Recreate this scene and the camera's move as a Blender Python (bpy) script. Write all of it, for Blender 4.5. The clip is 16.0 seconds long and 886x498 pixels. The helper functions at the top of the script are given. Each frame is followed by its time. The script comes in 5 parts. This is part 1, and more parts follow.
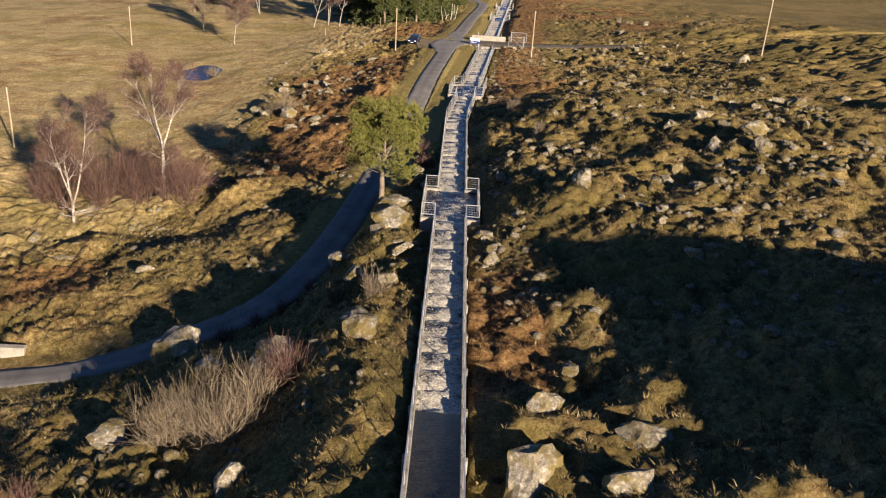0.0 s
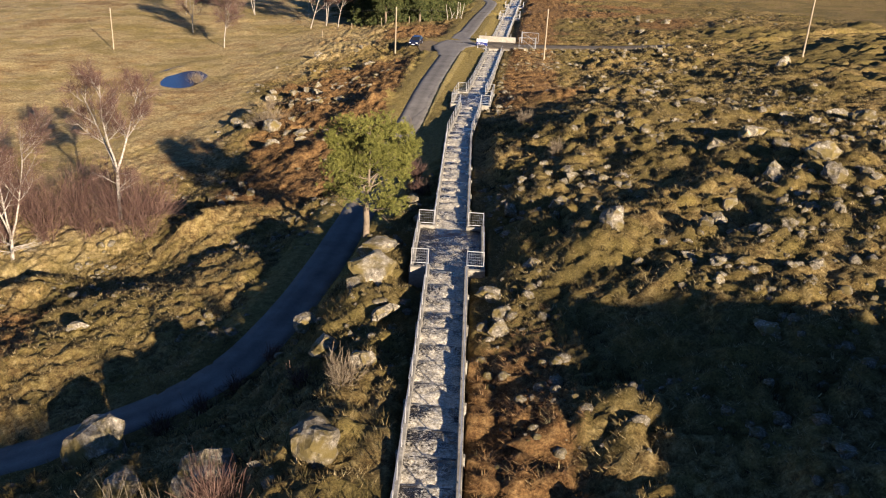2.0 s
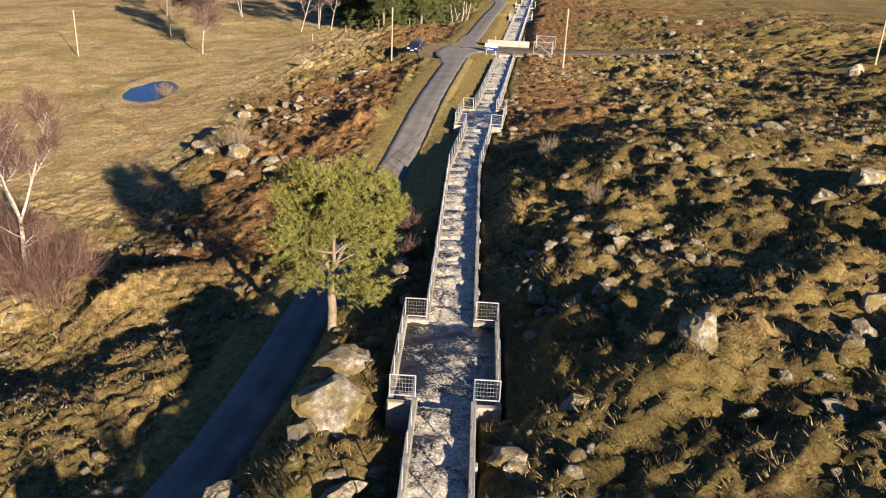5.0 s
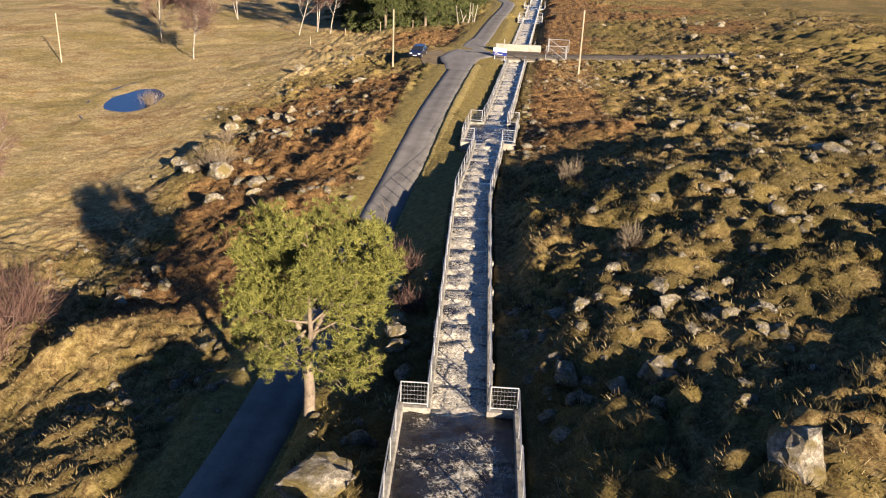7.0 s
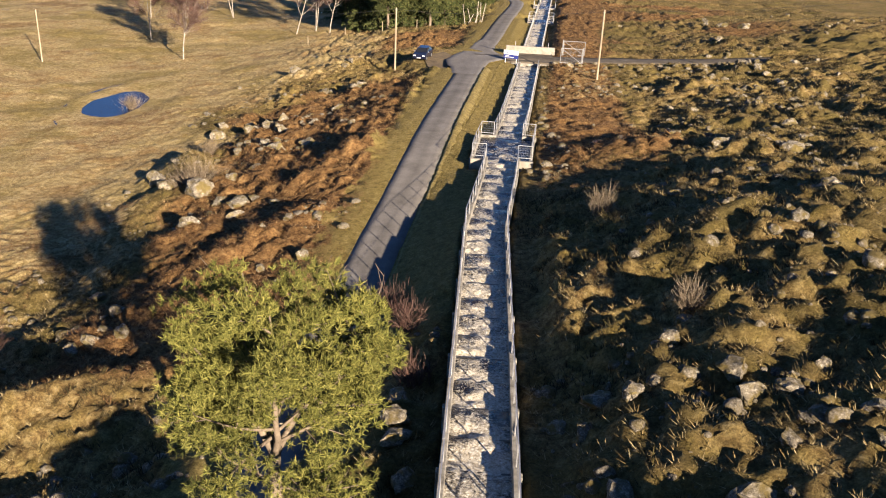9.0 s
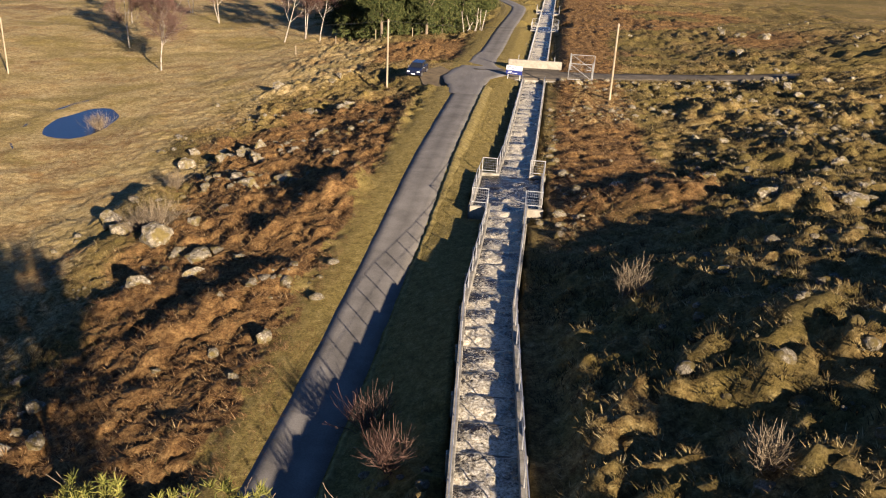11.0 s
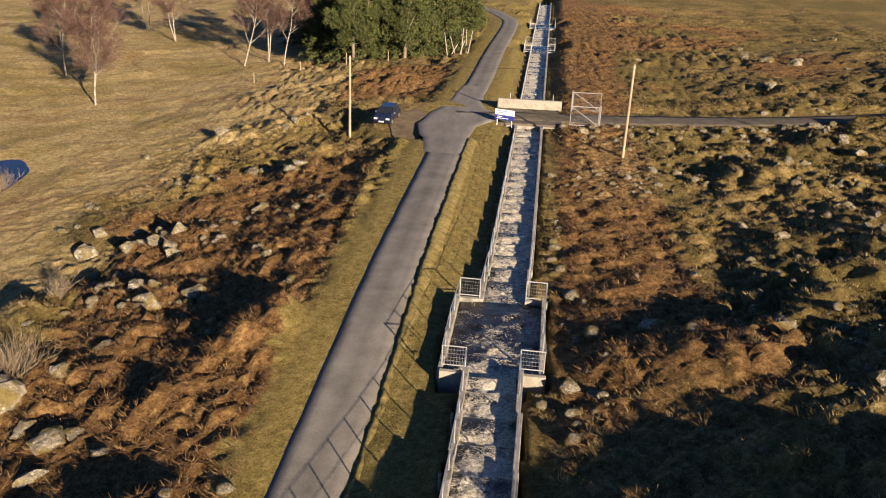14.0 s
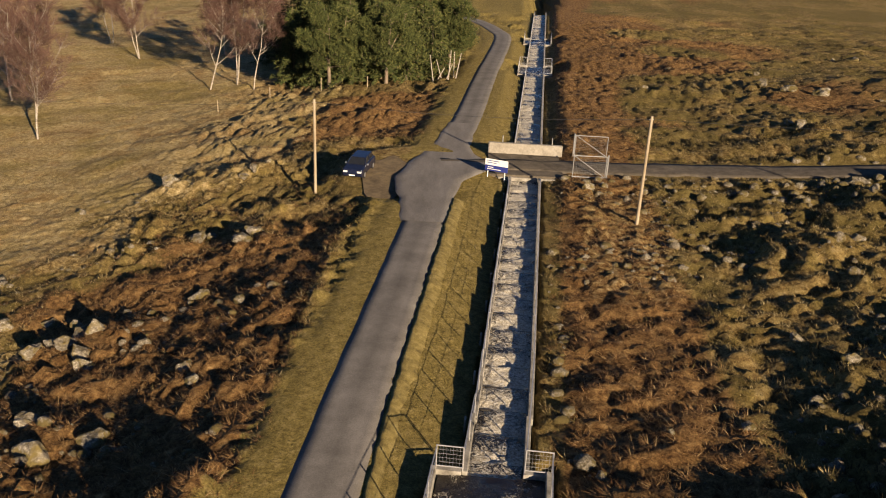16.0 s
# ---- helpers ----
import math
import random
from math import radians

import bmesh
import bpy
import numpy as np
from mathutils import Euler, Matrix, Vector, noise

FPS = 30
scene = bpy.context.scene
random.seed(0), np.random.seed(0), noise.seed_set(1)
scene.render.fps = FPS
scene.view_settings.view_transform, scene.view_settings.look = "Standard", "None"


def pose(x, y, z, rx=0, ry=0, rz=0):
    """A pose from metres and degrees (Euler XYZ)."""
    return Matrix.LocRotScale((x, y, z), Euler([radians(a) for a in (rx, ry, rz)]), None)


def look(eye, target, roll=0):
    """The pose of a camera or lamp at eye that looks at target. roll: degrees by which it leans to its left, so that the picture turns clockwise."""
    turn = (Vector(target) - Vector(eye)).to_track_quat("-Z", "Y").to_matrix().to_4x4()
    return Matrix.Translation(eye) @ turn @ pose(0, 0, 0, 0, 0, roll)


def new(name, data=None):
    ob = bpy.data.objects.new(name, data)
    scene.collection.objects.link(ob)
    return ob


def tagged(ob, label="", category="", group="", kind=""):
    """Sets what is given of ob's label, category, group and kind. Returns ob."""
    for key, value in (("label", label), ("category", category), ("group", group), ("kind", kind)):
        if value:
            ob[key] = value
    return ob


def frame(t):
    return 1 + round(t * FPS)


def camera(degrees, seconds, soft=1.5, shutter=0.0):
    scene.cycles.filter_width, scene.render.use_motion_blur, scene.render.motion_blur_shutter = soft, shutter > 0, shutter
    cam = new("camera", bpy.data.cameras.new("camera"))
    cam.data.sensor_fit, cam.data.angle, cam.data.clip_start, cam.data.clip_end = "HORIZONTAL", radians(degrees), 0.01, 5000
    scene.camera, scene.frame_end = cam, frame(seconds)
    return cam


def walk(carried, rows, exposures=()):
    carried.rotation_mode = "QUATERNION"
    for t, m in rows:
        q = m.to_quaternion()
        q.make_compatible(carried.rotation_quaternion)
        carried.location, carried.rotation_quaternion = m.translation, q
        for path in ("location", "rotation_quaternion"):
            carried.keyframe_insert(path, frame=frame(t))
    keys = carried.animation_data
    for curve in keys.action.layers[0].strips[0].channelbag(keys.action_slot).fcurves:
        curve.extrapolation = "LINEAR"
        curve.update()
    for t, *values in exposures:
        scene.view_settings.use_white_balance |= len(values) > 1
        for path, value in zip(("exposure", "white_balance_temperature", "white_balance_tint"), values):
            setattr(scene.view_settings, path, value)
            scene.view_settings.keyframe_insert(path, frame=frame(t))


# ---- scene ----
cam = camera(53.0, 16.0, soft=1.1)
PATH = [
    (0, (-0.043, -0.078, 17.985), (-0.052, 1.761, 17.199), 3.7),
    (0.5, (0.111, 3.378, 17.52), (0.093, 5.216, 16.733), 3.5),
    (1, (0.289, 7.123, 16.988), (0.264, 8.961, 16.2), 3.4),
    (1.5, (0.505, 10.845, 16.483), (0.475, 12.682, 15.695), 3.2),
    (2, (0.672, 14.398, 15.892), (0.638, 16.236, 15.103), 3.1),
    (2.5, (0.81, 18.133, 15.314), (0.771, 19.971, 14.526), 3.0),
    (3, (0.852, 21.98, 14.743), (0.811, 23.818, 13.954), 2.9),
    (3.5, (0.803, 25.585, 14.207), (0.759, 27.423, 13.418), 2.8),
    (4, (0.676, 28.796, 13.772), (0.63, 30.634, 12.982), 2.8),
    (6.5, (0.432, 42.092, 12.015), (0.371, 43.93, 11.23), 2.5),
    (7, (0.193, 44.457, 11.713), (0.129, 46.295, 10.926), 2.5),
    (7.5, (-0.007, 46.93, 11.245), (-0.074, 48.767, 10.457), 2.6),
    (8, (-0.199, 49.375, 10.671), (-0.267, 51.212, 9.884), 2.7),
    (8.5, (-0.427, 51.703, 10.305), (-0.496, 53.54, 9.517), 2.8),
    (11, (-0.98, 64.933, 10.282), (-1.045, 66.768, 9.489), 3.0),
    (11.5, (-0.9, 68.347, 10.416), (-0.965, 70.181, 9.621), 2.9),
    (12, (-0.845, 71.986, 10.524), (-0.91, 73.819, 9.727), 2.8),
    (12.5, (-0.855, 75.72, 10.662), (-0.917, 77.552, 9.863), 2.7),
    (13, (-0.951, 79.375, 10.761), (-1.013, 81.207, 9.961), 2.7),
    (13.5, (-0.715, 82.533, 10.798), (-0.773, 84.365, 9.997), 2.7),
    (14, (-0.423, 85.391, 10.915), (-0.474, 87.222, 10.113), 2.7),
    (14.5, (-0.216, 88.671, 11.1), (-0.263, 90.501, 10.295), 2.7),
    (15, (0.0, 92.042, 11.347), (-0.044, 93.871, 10.541), 2.7),
    (15.5, (0.011, 95.538, 11.573), (-0.028, 97.367, 10.766), 2.8),
    (16, (-0.203, 99.261, 11.837), (-0.237, 101.09, 11.029), 2.8),
]
walk(cam, [(t, look(eye, target, roll)) for t, eye, target, roll in PATH],
     [(0.0, 1.52, 6500, 10), (4.0, 1.8, 6500, 10), (8.0, 1.86, 6550, 10), (11.0, 1.64, 6750, 10), (14.0, 1.5, 6950, 10), (15.5, 1.48, 7150, 10), (16.0, 1.13, 7500, 10)])

# ---- world, sun ----
SUN_EL, SUN_DIR = radians(17.0), Vector((0.53, -0.85, 0)).normalized()
world = bpy.data.worlds.new("world")
scene.world = world
world.use_nodes = True
wn = world.node_tree.nodes
sky = wn.new("ShaderNodeTexSky")
sky.sky_type, sky.sun_disc = "NISHITA", False
sky.sun_elevation, sky.sun_rotation = SUN_EL, math.atan2(SUN_DIR.x, SUN_DIR.y)
sky.air_density, sky.dust_density, sky.ozone_density = 0.5, 0.0, 6.0
wn["Background"].inputs["Strength"].default_value = 0.05
world.node_tree.links.new(sky.outputs[0], wn["Background"].inputs["Color"])
sun_data = bpy.data.lights.new("sun", "SUN")
sun_data.energy, sun_data.angle, sun_data.color = 5.0, radians(0.55), (1.0, 0.825, 0.64)
sun = new("sun", sun_data)
sun.matrix_world = look((60, -95, 60), Vector((60, -95, 60)) - SUN_DIR * 10 - Vector((0, 0, 10 * math.tan(SUN_EL))))


# ---- materials ----
def mat(name, rough=0.9, metal=0.0, spec=0.3):
    m = bpy.data.materials.new(name)
    m.use_nodes = True
    b = m.node_tree.nodes["Principled BSDF"]
    b.inputs["Roughness"].default_value, b.inputs["Metallic"].default_value = rough, metal
    b.inputs["Specular IOR Level"].default_value = spec
    return m, m.node_tree.nodes, m.node_tree.links, b


def noise_node(ns, ls, scale, detail=5.0, rough=0.6, coord="Object", stretch=None):
    tc = ns.new("ShaderNodeTexCoord")
    n = ns.new("ShaderNodeTexNoise")
    n.inputs["Scale"].default_value, n.inputs["Detail"].default_value, n.inputs["Roughness"].default_value = scale, detail, rough
    if stretch:
        mp = ns.new("ShaderNodeMapping")
        mp.inputs["Scale"].default_value = stretch
        ls.new(tc.outputs[coord], mp.inputs["Vector"])
        ls.new(mp.outputs[0], n.inputs["Vector"])
    else:
        ls.new(tc.outputs[coord], n.inputs["Vector"])
    return n.outputs["Fac"]


def ramp(ns, ls, fac, stops):
    r = ns.new("ShaderNodeValToRGB")
    els = r.color_ramp.elements
    while len(els) < len(stops):
        els.new(0.5)
    for e, (p, c) in zip(els, stops):
        e.position, e.color = p, (*c, 1)
    ls.new(fac, r.inputs["Fac"])
    return r.outputs["Color"]


def mix(ns, ls, fac, a, b, mode="MIX"):
    n = ns.new("ShaderNodeMix")
    n.data_type, n.blend_type = "RGBA", mode
    for sock, v in ((n.inputs[0], fac), (n.inputs[6], a), (n.inputs[7], b)):
        if isinstance(v, (int, float)):
            sock.default_value = v
        elif isinstance(v, tuple):
            sock.default_value = (*v, 1)
        else:
            ls.new(v, sock)
    return n.outputs[2]


def bump(ns, ls, b, height, strength=0.5, dist=0.05):
    n = ns.new("ShaderNodeBump")
    n.inputs["Strength"].default_value, n.inputs["Distance"].default_value = strength, dist
    ls.new(height, n.inputs["Height"])
    ls.new(n.outputs[0], b.inputs["Normal"])


def simple(name, stops, scale, rough=0.9, metal=0.0, strength=0.4, dist=0.03, spec=0.3, fine=None, stretch=None):
    m, ns, ls, b = mat(name, rough, metal, spec)
    n = noise_node(ns, ls, scale, 6, 0.65, stretch=stretch)
    col = ramp(ns, ls, n, stops)
    f = noise_node(ns, ls, fine or scale * 6, 5, 0.7, stretch=stretch)
    col = mix(ns, ls, 0.55, col, ramp(ns, ls, f, [(0.3, (0.55, 0.55, 0.55)), (0.7, (1.25, 1.25, 1.25))]), "MULTIPLY")
    ls.new(col, b.inputs["Base Color"])
    bump(ns, ls, b, f, strength, dist)
    return m


def varied(name, stops, rough=0.95, spec=0.2, translucent=0.0, island=True):
    """Colour by piece: each loose piece of the mesh takes its own tone."""
    m, ns, ls, b = mat(name, rough, 0, spec)
    if island:
        rnd = ns.new("ShaderNodeNewGeometry").outputs["Random Per Island"]
    else:
        rnd = ns.new("ShaderNodeObjectInfo").outputs["Random"]
    col = ramp(ns, ls, rnd, stops)
    big = noise_node(ns, ls, 0.25, 4)
    col = mix(ns, ls, 0.6, col, ramp(ns, ls, big, [(0.3, (0.6, 0.6, 0.6)), (0.7, (1.25, 1.2, 1.15))]), "MULTIPLY")
    ls.new(col, b.inputs["Base Color"])
    return m


def ground_material():
    m, ns, ls, b = mat("moor_ground", 0.97, 0, 0.12)
    at = ns.new("ShaderNodeVertexColor")
    at.layer_name = "zone"
    sep = ns.new("ShaderNodeSeparateColor")
    ls.new(at.outputs["Color"], sep.inputs[0])
    n1 = noise_node(ns, ls, 0.35, 8, 0.62)
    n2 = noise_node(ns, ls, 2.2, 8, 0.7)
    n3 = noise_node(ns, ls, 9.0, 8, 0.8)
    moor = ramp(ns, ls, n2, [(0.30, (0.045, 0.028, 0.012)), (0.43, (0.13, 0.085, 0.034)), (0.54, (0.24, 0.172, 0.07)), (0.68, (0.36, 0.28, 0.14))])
    moor = mix(ns, ls, ramp(ns, ls, n1, [(0.45, (0, 0, 0)), (0.62, (0.55, 0.55, 0.55))]), moor, (0.15, 0.12, 0.03))
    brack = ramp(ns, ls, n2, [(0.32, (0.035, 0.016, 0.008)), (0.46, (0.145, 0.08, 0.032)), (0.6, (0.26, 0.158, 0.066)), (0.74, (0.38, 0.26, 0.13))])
    green = ramp(ns, ls, n2, [(0.3, (0.105, 0.08, 0.024)), (0.5, (0.205, 0.158, 0.052)), (0.7, (0.31, 0.24, 0.098))])
    meadow = ramp(ns, ls, n2, [(0.3, (0.17, 0.12, 0.05)), (0.5, (0.36, 0.275, 0.13)), (0.7, (0.54, 0.44, 0.25))])
    meadow = mix(ns, ls, ramp(ns, ls, n1, [(0.5, (0, 0, 0)), (0.7, (0.6, 0.6, 0.6))]), meadow, (0.24, 0.13, 0.045))
    n0 = noise_node(ns, ls, 0.075, 6, 0.65)
    meadow = mix(ns, ls, ramp(ns, ls, n0, [(0.40, (0.75, 0.75, 0.75)), (0.52, (0, 0, 0))]), meadow, green)
    meadow = mix(ns, ls, ramp(ns, ls, n0, [(0.53, (0, 0, 0)), (0.64, (0.7, 0.7, 0.7))]), meadow, brack)
    moor = mix(ns, ls, ramp(ns, ls, n0, [(0.44, (0.65, 0.65, 0.65)), (0.56, (0, 0, 0))]), moor, (0.105, 0.085, 0.028))
    jig = ns.new("ShaderNodeMath")
    jig.operation = "MULTIPLY_ADD"
    ls.new(n2, jig.inputs[0])
    jig.inputs[1].default_value, jig.inputs[2].default_value = 0.9, -0.45

    def soft(ch):
        a = ns.new("ShaderNodeMath")
        a.operation = "ADD"
        ls.new(sep.outputs[ch], a.inputs[0])
        ls.new(jig.outputs[0], a.inputs[1])
        return ramp(ns, ls, a.outputs[0], [(0.38, (0, 0, 0)), (0.62, (1, 1, 1))])

    col = mix(ns, ls, soft("Red"), moor, brack)
    col = mix(ns, ls, soft("Blue"), col, meadow)
    col = mix(ns, ls, soft("Green"), col, green)
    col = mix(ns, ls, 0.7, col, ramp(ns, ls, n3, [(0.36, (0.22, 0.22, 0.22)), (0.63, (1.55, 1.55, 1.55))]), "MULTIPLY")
    ls.new(col, b.inputs["Base Color"])
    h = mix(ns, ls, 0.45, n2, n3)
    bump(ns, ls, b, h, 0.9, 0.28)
    return m


def water_material():
    m, ns, ls, b = mat("stream_water", 0.06, 0, 0.5)
    at = ns.new("ShaderNodeAttribute")
    at.attribute_name = "foam"
    n1 = noise_node(ns, ls, 2.6, 9, 0.74)
    n2 = noise_node(ns, ls, 8.0, 8, 0.75)
    add = ns.new("ShaderNodeMath")
    add.operation = "MULTIPLY_ADD"
    ls.new(mix(ns, ls, 0.45, n1, n2), add.inputs[0])
    add.inputs[1].default_value = 3.6
    ls.new(at.outputs["Fac"], add.inputs[2])
    curl = noise_node(ns, ls, 1.5, 5, 0.6)
    curl.node.inputs["Distortion"].default_value = 2.2
    vein = ramp(ns, ls, curl, [(0.43, (0, 0, 0)), (0.5, (1, 1, 1)), (0.57, (0, 0, 0))])
    total = ns.new("ShaderNodeMath")
    total.operation = "MULTIPLY_ADD"
    ls.new(vein, total.inputs[0])
    total.inputs[1].default_value = 0.45
    ls.new(add.outputs[0], total.inputs[2])
    off = ns.new("ShaderNodeMapRange")
    ls.new(total.outputs[0], off.inputs["Value"])
    off.inputs["From Min"].default_value, off.inputs["From Max"].default_value = 1.95, 2.72
    thick = ramp(ns, ls, n2, [(0.35, (0.22, 0.18, 0.12)), (0.5, (0.50, 0.45, 0.35)), (0.64, (0.80, 0.78, 0.72))])
    col = mix(ns, ls, off.outputs[0], (0.009, 0.007, 0.006), thick)
    ls.new(col, b.inputs["Base Color"])
    r = ns.new("ShaderNodeMapRange")
    ls.new(off.outputs[0], r.inputs["Value"])
    r.inputs["To Min"].default_value, r.inputs["To Max"].default_value = 0.08, 0.75
    ls.new(r.outputs[0], b.inputs["Roughness"])
    bump(ns, ls, b, mix(ns, ls, 0.5, n1, n2), 0.9, 0.14)
    return m


M_GROUND = ground_material()
M_WATER = water_material()
M_ROCK = None


def rock_material():
    m, ns, ls, b = mat("lichen_rock", 0.92, 0, 0.25)
    n1, n2, n3 = noise_node(ns, ls, 1.7, 6), noise_node(ns, ls, 8.5, 9, 0.8), noise_node(ns, ls, 30, 4, 0.7)
    rnd = ns.new("ShaderNodeObjectInfo").outputs["Random"]
    col = ramp(ns, ls, n2, [(0.34, (0.04, 0.035, 0.027)), (0.46, (0.17, 0.15, 0.115)), (0.55, (0.29, 0.26, 0.205)), (0.63, (0.56, 0.53, 0.46))])
    moss = ramp(ns, ls, n1, [(0.45, (0, 0, 0)), (0.57, (0.9, 0.9, 0.9))])
    col = mix(ns, ls, moss, col, (0.15, 0.115, 0.035))
    col = mix(ns, ls, 0.8, col, ramp(ns, ls, rnd, [(0.0, (0.65, 0.63, 0.60)), (1.0, (1.2, 1.18, 1.14))]), "MULTIPLY")
    ls.new(col, b.inputs["Base Color"])
    bump(ns, ls, b, mix(ns, ls, 0.3, n2, n3), 1.0, 0.16)
    return m


M_ROCK = rock_material()
M_CONC = simple("weathered_concrete", [(0.3, (0.10, 0.09, 0.075)), (0.5, (0.25, 0.235, 0.20)), (0.7, (0.38, 0.36, 0.32))], 1.6, 0.9, strength=0.5)
M_WET = simple("wet_concrete", [(0.3, (0.03, 0.026, 0.02)), (0.7, (0.09, 0.08, 0.065))], 2.0, 0.35, strength=0.4)
M_CONC_L = simple("pale_concrete", [(0.3, (0.19, 0.17, 0.135)), (0.6, (0.31, 0.285, 0.24))], 1.2, 0.88, strength=0.3)
M_GALV = simple("galvanised_steel", [(0.3, (0.36, 0.36, 0.36)), (0.7, (0.55, 0.55, 0.54))], 6, 0.5, 0.6, 0.15, 0.01)
M_APRON = simple("worn_asphalt", [(0.3, (0.13, 0.121, 0.11)), (0.5, (0.175, 0.163, 0.15)), (0.72, (0.235, 0.22, 0.203))], 0.7, 0.9, fine=14, strength=0.35, dist=0.02, stretch=(1, 0.25, 1))


def road_material():
    m, ns, ls, b = mat("worn_road", 0.92, 0, 0.25)
    n, f = noise_node(ns, ls, 0.5, 7, 0.65), noise_node(ns, ls, 14, 4, 0.7)
    col = ramp(ns, ls, n, [(0.3, (0.118, 0.110, 0.100)), (0.5, (0.165, 0.154, 0.142)), (0.72, (0.215, 0.202, 0.187))])
    at = ns.new("ShaderNodeAttribute")
    at.attribute_name = "across"
    band = ramp(ns, ls, at.outputs["Fac"], [(0.0, (0.84, 0.82, 0.78)), (0.12, (0.95, 0.95, 0.95)), (0.28, (1.12, 1.12, 1.12)), (0.5, (0.80, 0.80, 0.80)), (0.72, (1.12, 1.12, 1.12)), (0.88, (0.95, 0.95, 0.95)), (1.0, (0.84, 0.82, 0.78))])
    col = mix(ns, ls, 0.85, col, band, "MULTIPLY")
    col = mix(ns, ls, 0.5, col, ramp(ns, ls, f, [(0.3, (0.492, 0.492, 0.492)), (0.7, (1.2, 1.2, 1.2))]), "MULTIPLY")
    ls.new(col, b.inputs["Base Color"])
    bump(ns, ls, b, f, 0.3, 0.02)
    return m


M_ROAD = road_material()
M_MUD = simple("trodden_mud", [(0.3, (0.08, 0.06, 0.035)), (0.55, (0.16, 0.12, 0.07)), (0.75, (0.24, 0.18, 0.09))], 1.0, 0.95, fine=7, strength=0.7)
M_TRACK = simple("dirt_track", [(0.3, (0.06, 0.05, 0.036)), (0.6, (0.125, 0.105, 0.08)), (0.75, (0.19, 0.16, 0.115))], 1.2, 0.95, fine=11, strength=0.6)
M_POLE = simple("weathered_pole_wood", [(0.3, (0.24, 0.19, 0.125)), (0.7, (0.40, 0.33, 0.235))], 3, 0.85, stretch=(1, 1, 0.1))
M_BARK = simple("pine_bark", [(0.3, (0.10, 0.078, 0.055)), (0.6, (0.21, 0.165, 0.12)), (0.75, (0.31, 0.25, 0.185))], 3, 0.95, stretch=(1, 1, 0.4))
M_BIRCH = simple("birch_bark", [(0.3, (0.10, 0.085, 0.07)), (0.47, (0.30, 0.265, 0.22)), (0.7, (0.52, 0.47, 0.40))], 4, 0.85, stretch=(0.6, 0.6, 1.5))
M_NEEDLE = varied("pine_needles", [(0.0, (0.055, 0.065, 0.015)), (0.5, (0.135, 0.14, 0.032)), (1.0, (0.25, 0.235, 0.065))])
M_SPRUCE = varied("dark_spruce_needles", [(0.0, (0.025, 0.038, 0.014)), (0.6, (0.065, 0.08, 0.024)), (1.0, (0.13, 0.13, 0.045))])
M_TWIG_R = varied("red_birch_twigs", [(0.0, (0.055, 0.028, 0.024)), (0.6, (0.105, 0.06, 0.048)), (1.0, (0.19, 0.125, 0.10))])
M_TWIG_G = varied("grey_willow_twigs", [(0.0, (0.10, 0.075, 0.05)), (0.6, (0.19, 0.15, 0.105)), (1.0, (0.31, 0.26, 0.185))])
M_TUSSOCK = varied("dry_moor_grass", [(0.0, (0.055, 0.038, 0.016)), (0.35, (0.155, 0.112, 0.045)), (0.7, (0.27, 0.205, 0.092)), (1.0, (0.42, 0.345, 0.19))])
M_BRACKEN = varied("dead_bracken", [(0.0, (0.045, 0.022, 0.010)), (0.4, (0.145, 0.078, 0.033)), (0.8, (0.26, 0.155, 0.067)), (1.0, (0.40, 0.28, 0.145))])
M_HEATH = varied("dark_heather", [(0.0, (0.02, 0.016, 0.009)), (0.6, (0.06, 0.045, 0.02)), (1.0, (0.12, 0.10, 0.035))])
M_GREEN = varied("verge_grass", [(0.0, (0.115, 0.088, 0.024)), (0.5, (0.21, 0.162, 0.05)), (1.0, (0.33, 0.255, 0.10))])
M_TURF = simple("cut_turf", [(0.3, (0.10, 0.075, 0.025)), (0.5, (0.22, 0.17, 0.055)), (0.7, (0.33, 0.26, 0.10))], 2.2, 0.96, fine=16, strength=0.9, dist=0.08)
M_PAINT = simple("navy_car_paint", [(0.3, (0.010, 0.013, 0.03)), (0.7, (0.016, 0.02, 0.045))], 2, 0.22, 0.2, 0.02, 0.002, 0.6)
M_GLASS = simple("dark_car_glass", [(0.3, (0.012, 0.014, 0.018)), (0.7, (0.02, 0.022, 0.026))], 2, 0.06, 0, 0.0, 0.001, 0.8)
M_TYRE = simple("tyre_rubber", [(0.3, (0.012, 0.012, 0.012)), (0.7, (0.03, 0.03, 0.03))], 8, 0.85)
M_CHROME = simple("alloy", [(0.3, (0.5, 0.5, 0.5)), (0.7, (0.7, 0.7, 0.7))], 8, 0.3, 0.8)
M_LAMP = simple("headlamp_lens", [(0.3, (0.6, 0.6, 0.58)), (0.7, (0.8, 0.8, 0.78))], 8, 0.15, 0, 0.05)
M_WHITE = simple("white_sign_paint", [(0.3, (0.66, 0.66, 0.66)), (0.7, (0.80, 0.80, 0.80))], 3, 0.5, 0, 0.05)
M_BLUE = simple("blue_sign_paint", [(0.3, (0.02, 0.03, 0.16)), (0.7, (0.03, 0.045, 0.22))], 3, 0.5, 0, 0.05)
M_GATE = simple("dull_gate_steel", [(0.3, (0.22, 0.22, 0.22)), (0.7, (0.36, 0.36, 0.36))], 6, 0.55, 0.5, 0.15, 0.01)
M_CABLE = simple("dark_cable", [(0.3, (0.03, 0.03, 0.03)), (0.7, (0.06, 0.06, 0.06))], 8, 0.6)


